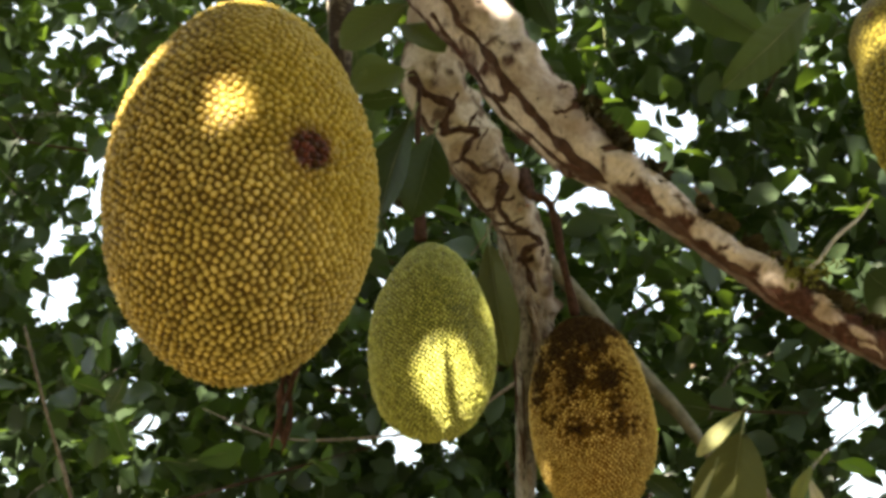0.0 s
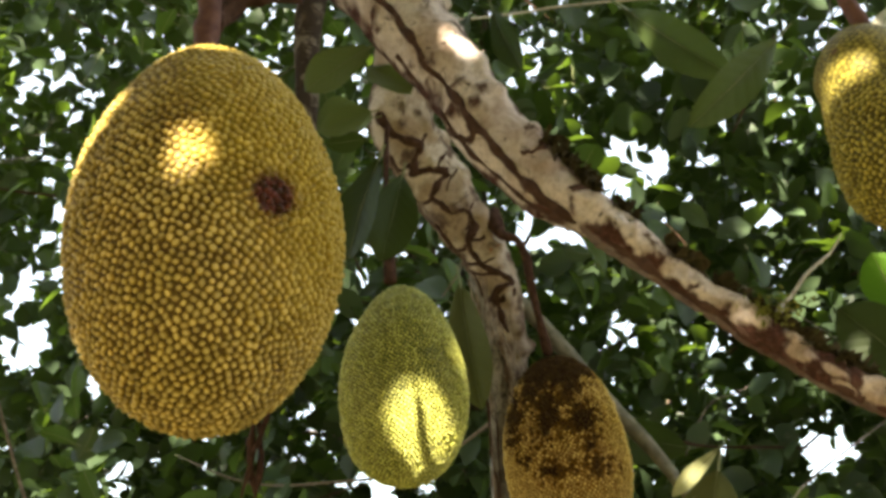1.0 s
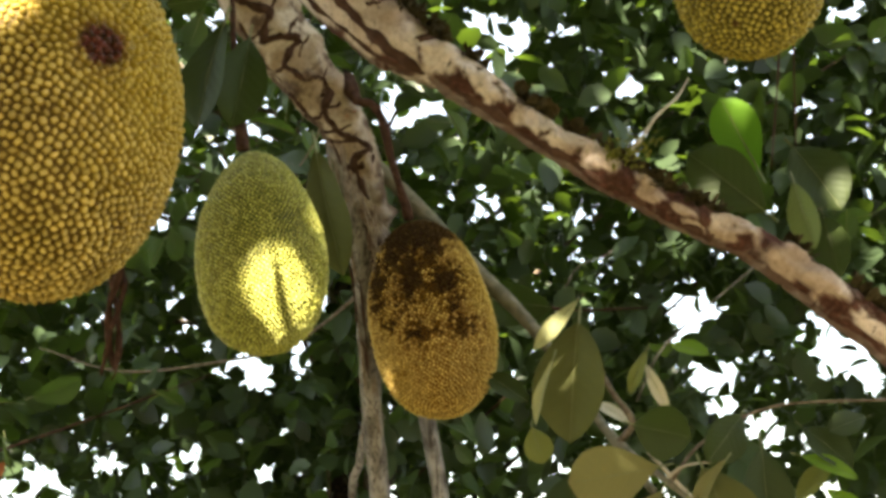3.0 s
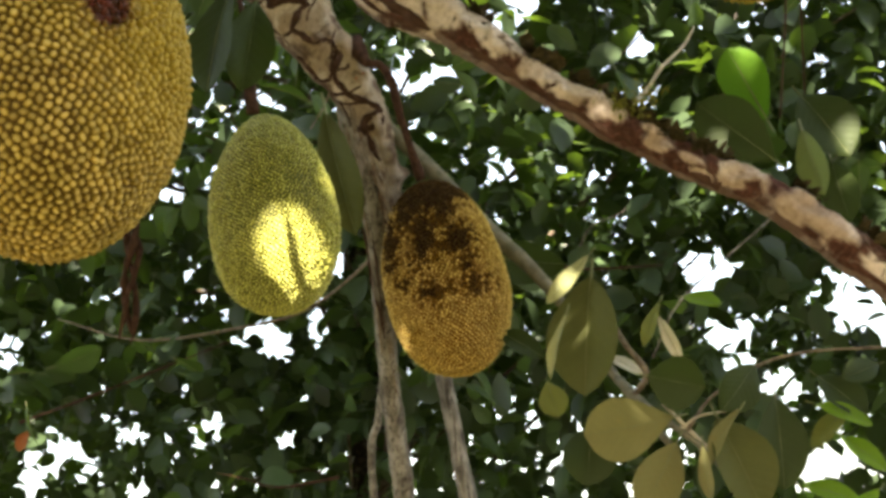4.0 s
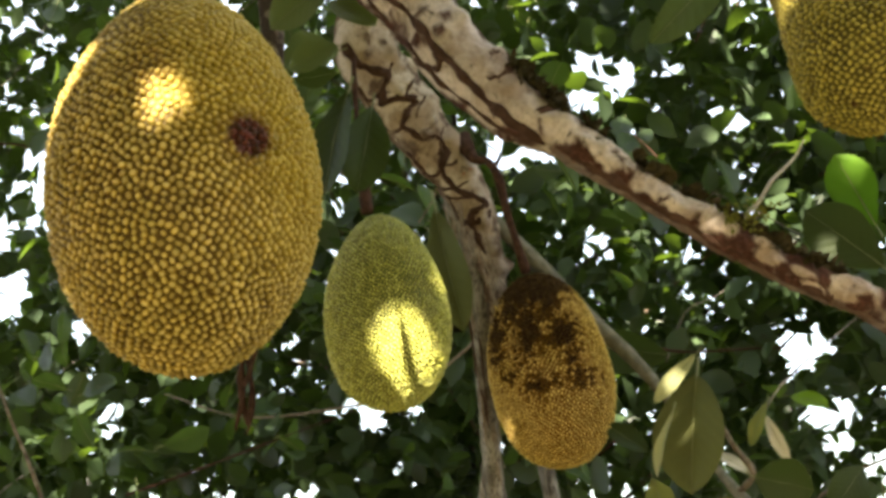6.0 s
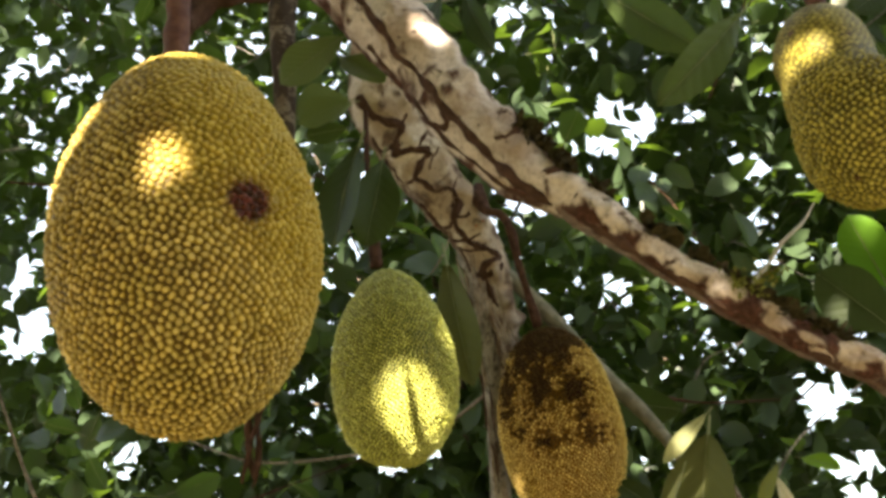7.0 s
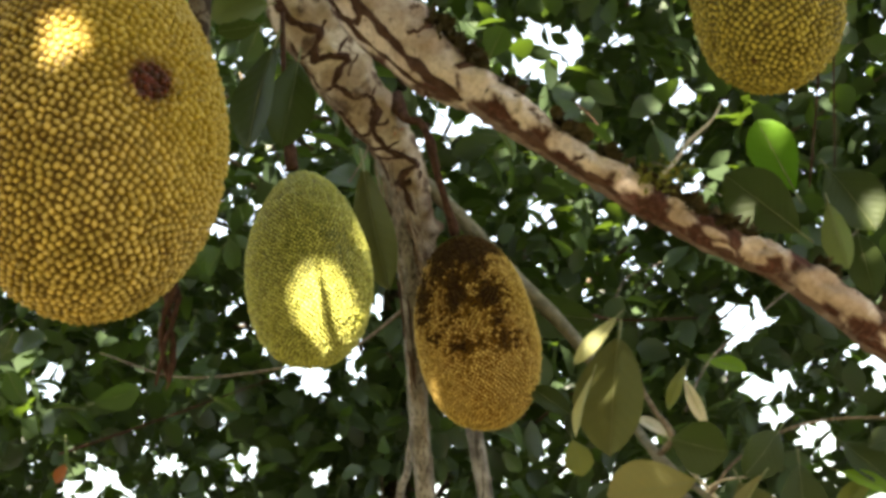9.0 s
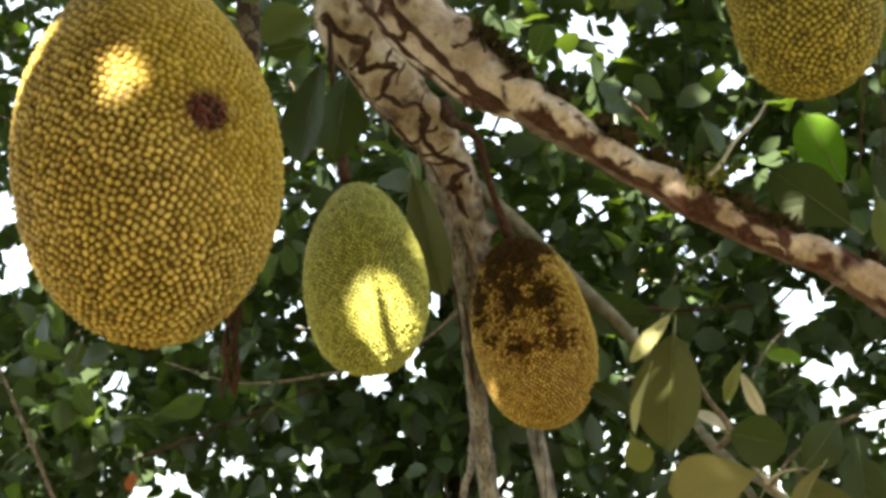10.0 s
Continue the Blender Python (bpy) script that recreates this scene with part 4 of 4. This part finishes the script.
# broad leaves that hang beyond the pale limb
place_leaf((0.633, 2.40, 2.414), (0.581, 2.37, 2.555), (-0.25, -0.95, 0.3), 0.98, 0.12, -0.1, LEAF_SUNNY, "bright sunlit green leaf", 0.6)
place_leaf((0.625, 2.32, 2.314), (0.506, 2.29, 2.435), (0.1, -0.9, -0.3), 1.05, 0.15, 0.1, LEAF_NEAR, "broad dark green leaf behind the limb", 0.4)
place_leaf((0.692, 2.35, 2.437), (0.757, 2.32, 2.312), (0.3, -0.9, -0.2), 1.30, 0.2, 0.15, LEAF_NEAR, "", 0.2)
place_leaf((0.677, 2.30, 2.356), (0.685, 2.27, 2.229), (-0.5, -0.8, 0.1), 0.72, 0.3, 0.1, LEAF_BROAD, "dull grey-green hanging leaf")
place_leaf((0.730, 2.40, 2.321), (0.735, 2.37, 2.200), (-0.2, -0.9, -0.3), 0.9)
for rows in ([(0.76, 2.62, 3.0, 0.003), (0.735, 2.6, 2.746, 0.0025), (0.70, 2.58, 2.58, 0.002), (0.674, 2.57, 2.469, 0.002)], [(0.82, 2.66, 3.0, 0.003), (0.772, 2.65, 2.763, 0.0025), (0.734, 2.62, 2.519, 0.002), (0.70, 2.5, 2.44, 0.0015)]):
    limb("twig", on_tree(rows), TRAIL, tree, "thin dark hanging twig", count=16, sides=6, lump=0.2)
# leaves round the root of the grey limb
place_leaf((-0.269, 2.020, 2.937), (-0.390, 1.990, 2.860), (0.1, -0.9, 0.35), 1.25, 0.12, 0.10, LEAF_BROAD, "broad green leaf by the limb", 0.3)
place_leaf((-0.281, 2.030, 2.904), (-0.188, 2.000, 2.830), (0, -0.8, 0.6), 0.95, 0.2, 0.10, LEAF_BROAD, "", 0.3)
place_leaf((-0.276, 2.050, 2.819), (-0.367, 2.020, 2.789), (0.1, -0.9, 0.25), 1.2, 0.15, 0.15, LEAF_BROAD, "", 0.3)
place_leaf((-0.291, 2.080, 2.781), (-0.363, 2.050, 2.764), (0.2, -0.6, -0.6), 0.9, 0.15, 0.10, LEAF_NEAR)
place_leaf((-0.257, 2.620, 2.672), (-0.223, 2.590, 2.385), (-0.3, -0.9, 0.1), 0.62, 0.2, 0.10, LEAF_OLIVE, "olive leaf hanging behind the unripe fruit")
place_leaf((0.262, 2.600, 2.262), (0.167, 2.570, 2.171), (0.3, -0.8, 0.5), 0.45, 0.3, 0.05, LEAF_HALF_LIT, "pale green leaf coloured as half lit")
place_leaf((0.378, 2.700, 2.138), (0.409, 2.670, 2.034), (-0.3, -0.9, 0.3), 0.42, 0.5, 0.1, LEAF_PALE, "curled pale leaf")
# a pale strip added to stand for sun on the olive leaf's margin
place_leaf((0.196, 2.655, 2.160), (0.140, 2.625, 2.035), (-0.7, -0.7, 0.3), 0.36, 0.6, 0.1, LEAF_HALF_LIT, "pale strip for the sunlit margin of the olive leaf")
# the tuft of old leaves at the end of the slender branch
place_leaf((0.253, 2.72, 2.243), (0.198, 2.69, 2.000), (-0.35, -0.9, -0.1), 1.08, 0.28, 0.12, LEAF_OLIVE, "large olive-green leaf hanging from a slender branch", 0.15)
place_leaf((0.378, 2.70, 1.928), (0.203, 2.65, 1.905), (0.05, -0.9, -0.35), 1.22, 0.10, 0.12, LEAF_AGED, "broad yellowing leaf seen from below", 0.75)
place_leaf((0.376, 2.72, 1.880), (0.293, 2.67, 1.750), (0.2, -0.9, 0.1), 1.0, 0.18, 0.1, LEAF_AGED, "", 0.4)
place_leaf((0.462, 2.68, 1.915), (0.520, 2.63, 1.735), (0.15, -0.95, 0.05), 1.15, 0.2, 0.15, LEAF_OLIVE, "curled olive leaf with a pale midrib", 0.3, 0.6)
place_leaf((0.505, 2.66, 1.922), (0.420, 2.62, 1.838), (-0.6, -0.7, 0.3), 0.55, 0.5, 0.25, LEAF_AGED, "rolled pale margin of a curled leaf", 0.2)
place_leaf((0.425, 2.63, 1.862), (0.418, 2.61, 1.755), (-0.5, -0.8, 0.1), 0.5, 0.3, 0.1, LEAF_AGED)
place_leaf((0.584, 2.75, 1.949), (0.576, 2.72, 1.765), (0.2, -0.9, -0.1), 0.95)
place_leaf((0.129, 2.75, 2.042), (0.147, 2.72, 1.963), (0.1, -0.95, 0.1), 1.2, 0.15, 0.05, LEAF_YELLOW, "small yellow-green leaf", 0.5)
place_leaf((0.201, 2.85, 1.949), (0.180, 2.82, 1.825), (0.1, -0.9, -0.3), 1.5)
for rows, material in (
    ([(0.271, 2.88, 2.041, 0.009), (0.33, 2.80, 1.96, 0.008), (0.385, 2.74, 1.905, 0.007), (0.44, 2.72, 1.84, 0.005), (0.50, 2.72, 1.74, 0.004)], BRANCH_GREY),
    ([(0.385, 2.74, 1.905, 0.004), (0.43, 2.71, 1.925, 0.003), (0.505, 2.67, 1.922, 0.002)], TWIG_PALE),
    ([(0.30, 2.84, 2.0, 0.006), (0.335, 2.76, 2.03, 0.008), (0.30, 2.75, 2.10, 0.006), (0.253, 2.73, 2.23, 0.003)], TWIG),
):
    limb("twig", on_tree(rows), material, tree, "crooked leafy twig end", count=24, sides=8, lump=0.35, rough=0.3)

# ---- the crown: masses of leaves ----
rng = np.random.default_rng(11)


def rosettes(centres, size, per, spread, along):
    """Leaves in bunches round twig ends: base places, directions, blade normals, lengths, widths."""
    n = len(centres)
    k = rng.integers(per[0], per[1] + 1, n)
    which = np.repeat(np.arange(n), k)
    m = len(which)
    axis = rng.normal(0, 1, (n, 3)) * 0.5 + np.asarray(along)
    axis /= np.linalg.norm(axis, axis=1)[:, None]
    way = rng.normal(0, 1, (m, 3)) + 0.8 * axis[which]
    way[:, 2] -= 0.45
    way /= np.linalg.norm(way, axis=1)[:, None]
    up = rng.normal(0, 0.55, (m, 3)) + np.array((0, -0.15, 0.8))
    places = np.asarray(centres)[which] + rng.normal(0, spread, (m, 3)) + way * 0.02
    return places, way, up, rng.uniform(*size, m), rng.uniform(0.85, 1.25, m)


# far crown: a deep wall of foliage beyond the fruits; its sky gaps are placed to fit the camera's view
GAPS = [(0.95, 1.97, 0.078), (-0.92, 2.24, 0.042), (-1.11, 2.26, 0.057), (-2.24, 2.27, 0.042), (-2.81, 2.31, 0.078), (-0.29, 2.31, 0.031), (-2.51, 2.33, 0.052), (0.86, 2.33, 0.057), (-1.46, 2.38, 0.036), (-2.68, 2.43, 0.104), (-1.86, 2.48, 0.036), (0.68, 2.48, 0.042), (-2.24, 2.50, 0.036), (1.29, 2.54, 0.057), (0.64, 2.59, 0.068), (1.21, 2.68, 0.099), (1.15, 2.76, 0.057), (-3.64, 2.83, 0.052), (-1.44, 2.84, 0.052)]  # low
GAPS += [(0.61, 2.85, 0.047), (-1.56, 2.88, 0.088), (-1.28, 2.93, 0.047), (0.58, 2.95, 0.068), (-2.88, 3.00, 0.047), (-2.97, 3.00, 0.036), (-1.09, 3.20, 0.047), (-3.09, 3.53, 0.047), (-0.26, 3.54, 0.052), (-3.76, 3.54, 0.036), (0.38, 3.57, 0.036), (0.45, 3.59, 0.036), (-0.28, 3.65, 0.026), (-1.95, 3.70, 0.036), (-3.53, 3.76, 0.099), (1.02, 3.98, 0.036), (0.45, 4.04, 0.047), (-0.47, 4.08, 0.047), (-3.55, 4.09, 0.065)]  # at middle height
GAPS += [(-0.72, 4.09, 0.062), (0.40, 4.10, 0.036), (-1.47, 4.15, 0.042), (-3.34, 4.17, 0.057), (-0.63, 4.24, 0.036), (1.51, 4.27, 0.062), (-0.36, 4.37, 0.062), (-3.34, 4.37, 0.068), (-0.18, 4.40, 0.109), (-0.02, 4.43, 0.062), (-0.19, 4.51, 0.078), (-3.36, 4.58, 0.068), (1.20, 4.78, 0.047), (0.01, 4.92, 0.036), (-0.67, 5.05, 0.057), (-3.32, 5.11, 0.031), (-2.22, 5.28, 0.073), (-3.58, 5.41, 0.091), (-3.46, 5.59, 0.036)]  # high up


def thick(points):
    """How likely a bunch grows at a place of the far crown."""
    wave = np.array([noise.noise(Vector(p) * 1.7) for p in points])
    return np.clip(0.95 + 0.6 * wave, 0.6, 1)


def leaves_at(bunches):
    """Which leaves stand clear of the sky gaps, cones from the viewpoint, with ragged rims."""
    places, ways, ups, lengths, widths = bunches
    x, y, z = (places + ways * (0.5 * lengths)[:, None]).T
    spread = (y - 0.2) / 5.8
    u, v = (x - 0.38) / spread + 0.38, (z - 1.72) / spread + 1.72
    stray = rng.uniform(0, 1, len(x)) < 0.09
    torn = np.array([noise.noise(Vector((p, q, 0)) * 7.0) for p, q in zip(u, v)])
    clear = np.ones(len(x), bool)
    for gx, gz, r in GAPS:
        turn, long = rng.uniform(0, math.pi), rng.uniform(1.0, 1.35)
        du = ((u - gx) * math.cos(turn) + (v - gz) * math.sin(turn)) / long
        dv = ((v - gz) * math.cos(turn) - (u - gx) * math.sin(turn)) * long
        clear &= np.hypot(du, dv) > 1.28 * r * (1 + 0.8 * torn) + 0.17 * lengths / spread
    # thinned low in the camera's view, so that more sky shows there
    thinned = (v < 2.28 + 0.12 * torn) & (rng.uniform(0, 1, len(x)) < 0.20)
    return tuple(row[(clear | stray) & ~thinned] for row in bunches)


def sample(count, low, high):
    return rng.uniform(low, high, (count, 3))


back_tree = holder("jackfruit_tree", (-1.3, 6.6, 0), "tall leafy tree standing behind, its crown dark green", "tree")
BACK_AT = np.array((-1.3, 6.6, 0.0))


def on_back(points):
    rows = np.array(points, float)
    rows[:, :3] -= BACK_AT
    return rows


limb("trunk", on_back([(-1.3, 6.6, -0.1, 0.16), (-1.3, 6.6, 0.4, 0.12), (-1.25, 6.6, 2.0, 0.10), (-1.15, 6.65, 4.0, 0.08), (-1.0, 6.7, 7.0, 0.04)]), BARK_STEM, back_tree, "grey trunk hidden by leaves", count=40, sides=14, lump=0.15, rough=0.08)
wall = sample(11000, (-6.5, 4.6, 0.5), (4.5, 8.0, 8.5))
low_wall = sample(2700, (-6.5, 4.6, 1.6), (4.5, 8.0, 4.2))
low_wall = low_wall[rng.uniform(0, 1, len(low_wall)) < np.interp((low_wall[:, 2] - 1.72) / low_wall[:, 1], (0.2, 0.42), (1, 0))]
# denser boughs beyond the pale limb and low beyond the large fruit
behind = sample(420, (-0.4, 4.6, 2.3), (2.2, 6.6, 4.4))
low_left = sample(280, (-3.8, 4.8, 1.9), (-0.8, 6.8, 3.5))
wall = np.vstack([wall, low_wall, behind, low_left])
wall = wall[rng.uniform(0, 1, len(wall)) < thick(wall)]
rim = np.abs((wall[:, 0] + 1.2) / 6.0) ** 2.6 + np.abs((wall[:, 2] - 4.2) / 4.5) ** 2.6
wall = wall[rim + np.array([0.3 * noise.noise(Vector(p) * 0.9) for p in wall]) < 1.0]
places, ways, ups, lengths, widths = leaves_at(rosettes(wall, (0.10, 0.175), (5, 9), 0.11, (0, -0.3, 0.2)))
lengths = lengths * np.interp((places[:, 2] - 1.72) / places[:, 1], (0.18, 0.42), (0.85, 1.0))
leaf_cloud("crown", places - BACK_AT, ways, ups, lengths, widths, LEAF, back_tree, "dense dark green leaves")
# single leaves hanging between the fruits and the crown behind
loose = sample(900, (-2.2, 3.1, 2.2), (1.6, 4.6, 4.4))
loose = loose[(np.abs(loose[:, 0] - 0.22) > 0.4) | (loose[:, 2] > 2.8)]
loose = loose[rng.uniform(0, 1, len(loose)) < 0.8 * thick(loose)][:62]
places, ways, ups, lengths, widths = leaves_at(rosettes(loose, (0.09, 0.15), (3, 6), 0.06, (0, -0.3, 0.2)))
for p, w, u, length, wide in zip(places[:280], ways, ups, lengths, widths):
    place_leaf(p, p + w * length, u, 1.15 if wide > 1.05 else 0.95, 0.25, 0.2, LEAF)

# dark flakes of bark and moss that fringe the back of the pale limb
FRINGE = plain_material("mossy bark flakes", (0.030, 0.026, 0.012), (0.075, 0.058, 0.030), 90.0, 0.95, 0.05)
dense = spline(LIMB_B, 600)
tangents = frames_along(dense[:, :3])[0]
edge, out = [], []
for k in range(1500):
    u = rng.uniform(0.33, 0.88)
    if noise.noise(Vector((u * 46, 1.3, 0))) < 0.02:
        continue
    i = int(u * 599)
    front = np.array((0.15, -0.95, -0.28))
    front -= tangents[i] * (front @ tangents[i])
    front /= np.linalg.norm(front)
    a = radians(rng.normal(-88, 16))
    way = front * math.cos(a) + np.cross(tangents[i], front) * math.sin(a)
    edge.append(dense[i, :3] + way * dense[i, 3] * rng.uniform(0.95, 1.25))
    out.append(way + rng.normal(0, 0.7, 3))
edge, out = np.array(edge), np.array(out)
leaf_cloud("moss_fringe", edge - TREE_AT, out, rng.normal(0, 1, out.shape), rng.uniform(0.008, 0.030, len(edge)), rng.uniform(0.6, 1.6, len(edge)), FRINGE, tree, "dark mossy flakes along the limb's back")

# a tuft of yellow-green moss and fern on the pale limb
tuft = np.array((0.395, 1.965, 2.345)) + rng.normal(0, 1, (120, 3)) * np.array((0.022, 0.008, 0.012))
leaf_cloud("moss", tuft - TREE_AT, rng.normal(0, 1, (120, 3)) + np.array((0, -0.4, 0.5)), rng.normal(0, 1, (120, 3)), rng.uniform(0.006, 0.014, 120), rng.uniform(0.5, 1.0, 120), MOSS, tree, "yellow-green tuft of moss")

# unseen overhead crown, added to shade the fruits; its holes are set where sun patches fall
OVER = 3.0
U_SIDE = TO_SUN.cross(Vector((0, 0, 1))).normalized() * -1.0
U_UP = TO_SUN.cross(U_SIDE).normalized()
if U_UP.z < 0:
    U_UP = -U_UP
if U_SIDE.x < 0:
    U_SIDE = -U_SIDE
HOLES = [(-0.182, 3.11, 0.056, 0.062), (-0.252, 2.800, 0.025, 0.030), (-0.424, 2.915, 0.042, 0.062), (-0.309, 3.022, 0.08, 0.008), (0.409, 2.970, 0.013, 0.012), (-0.012, 3.42, 0.024, 0.013), (0.545, 2.856, 0.030, 0.015), (0.70, 3.345, 0.032, 0.022), (-0.108, 3.278, 0.010, 0.034), (0.300, 3.165, 0.012, 0.016), (0.619, 3.154, 0.012, 0.018), (0.846, 3.148, 0.008, 0.03)]
HOLES = HOLES + [(rng.uniform(-4.5, 2.5), rng.uniform(4.5, 8.5), rng.uniform(0.02, 0.10), rng.uniform(0.02, 0.10)) for _ in range(190)]
roof = sample(11500, (-6.0, 1.2, 0.0), (5.0, 10.5, 1.0))
roof[:, 2] *= np.clip(2.3 - 0.055 * ((roof[:, 0] + 0.5) ** 2 + (roof[:, 1] - 6.0) ** 2) + 0.5 * np.sin(1.7 * roof[:, 0]) * np.cos(1.3 * roof[:, 1]), 0.6, 2.6)
places, ways, ups, lengths, widths = rosettes(np.array([TO_SUN * (OVER + d) + U_SIDE * a + U_UP * b for a, b, d in roof]), (0.11, 0.18), (5, 7), 0.13, (0, 0, 0.3))
ups = np.array(TO_SUN) + rng.normal(0, 0.35, ups.shape)
ways -= np.array(TO_SUN) * (ways @ np.array(TO_SUN))[:, None] * 0.7
ways /= np.linalg.norm(ways, axis=1)[:, None]
middle = places + ways * (0.5 * lengths)[:, None]
a, b = middle @ np.array(U_SIDE), middle @ np.array(U_UP)
wa, wb = ways @ np.array(U_SIDE), ways @ np.array(U_UP)
keep = np.ones(len(a), bool)
for ha, hb, ra, rb in HOLES:
    for s in (-0.5, -0.25, 0, 0.25, 0.5):
        w = 0.27 * lengths * (1.05 if abs(s) < 0.4 else 0.35)
        da, db = (a + wa * lengths * s - ha), (b + wb * lengths * s - hb)
        keep &= (da / (ra + w)) ** 2 + (db / (rb + w)) ** 2 > 1
# smaller leaves added round the holes to trim the sun patches
rims = np.array([(ha + rng.normal(0, 0.17), hb + rng.normal(0, 0.17), rng.uniform(0, 0.5)) for ha, hb, _, _ in HOLES[:12] + [(-0.3, 4.0, 0, 0), (-0.15, 3.75, 0, 0), (0.64, 2.80, 0, 0)] for _ in range(420)])
small = np.array([TO_SUN * (OVER + d) + U_SIDE * x + U_UP * y for x, y, d in rims])
turn = rng.uniform(0, 2 * math.pi, len(small))
small_ways = np.cos(turn)[:, None] * np.array(U_SIDE) + np.sin(turn)[:, None] * np.array(U_UP)
small_lengths = rng.uniform(0.045, 0.075, len(small))
mids = small + small_ways * (0.5 * small_lengths)[:, None]
sa, sb = mids @ np.array(U_SIDE), mids @ np.array(U_UP)
fits = np.ones(len(small), bool)
for ha, hb, ra, rb in HOLES:
    fits &= ((sa - ha) / (ra + 0.30 * small_lengths)) ** 2 + ((sb - hb) / (rb + 0.30 * small_lengths)) ** 2 > 1
places, ways = np.vstack([places[keep], small[fits]]), np.vstack([ways[keep], small_ways[fits]])
ups = np.vstack([ups[keep], np.array(TO_SUN) + rng.normal(0, 0.2, (int(fits.sum()), 3))])
lengths, widths = np.r_[lengths[keep], small_lengths[fits]], np.r_[widths[keep], np.full(int(fits.sum()), 1.15)]
leaf_cloud("crown", places - TREE_AT, ways, ups, lengths, widths, LEAF, tree, "unseen leaves added overhead for shade, with holes that set the sun patches")

# thin twigs that cross the gaps between the leaves
for k in range(60):
    root = np.array((rng.uniform(-3.6, 2.0), rng.uniform(4.3, 5.4), rng.uniform(1.9, 5.2)))
    run = rng.normal(0, 1, 3) * np.array((0.55, 0.25, 0.45))
    bow = rng.normal(0, 0.07, 3)
    thick_end = rng.uniform(0.0025, 0.006)
    limb("twig", on_back([(*root, thick_end), (*(root + 0.35 * run + bow), 0.85 * thick_end), (*(root + 0.7 * run + 0.4 * bow), 0.6 * thick_end), (*(root + run), 0.3 * thick_end)]), STEM_BARK if k % 3 else TRAIL, back_tree, count=16, sides=6, lump=0.3, rough=0.2, seed=float(k))

# boughs of both crowns
for k in range(24):
    root = np.array((-1.2, 6.62, rng.uniform(1.4, 4.5)))
    end = root + np.array((rng.uniform(-3.4, 3.4), rng.uniform(-1.8, 0.6), rng.uniform(0.3, 2.4)))
    mid = (root + end) / 2 + rng.normal(0, 0.2, 3)
    limb("bough", on_back([(*root, 0.018), (*mid, 0.011), (*end, 0.004)]), TWIG, back_tree, count=18, sides=7, lump=0.2, rough=0.1)
for k in range(8):
    root = np.array((-1.45, 2.0, 3.85))
    goal = TO_SUN * (OVER + 0.4) + U_SIDE * rng.uniform(-4, 3.5) + U_UP * rng.uniform(4.5, 9.0)
    mid = (root + np.array(goal)) / 2 + np.array((0, 0, 0.3)) + rng.normal(0, 0.15, 3)
    limb("bough", on_tree([(*root, 0.07), (*mid, 0.05), (*goal, 0.02)]), BARK_GREY, tree, count=24, sides=10, lump=0.15, rough=0.08)
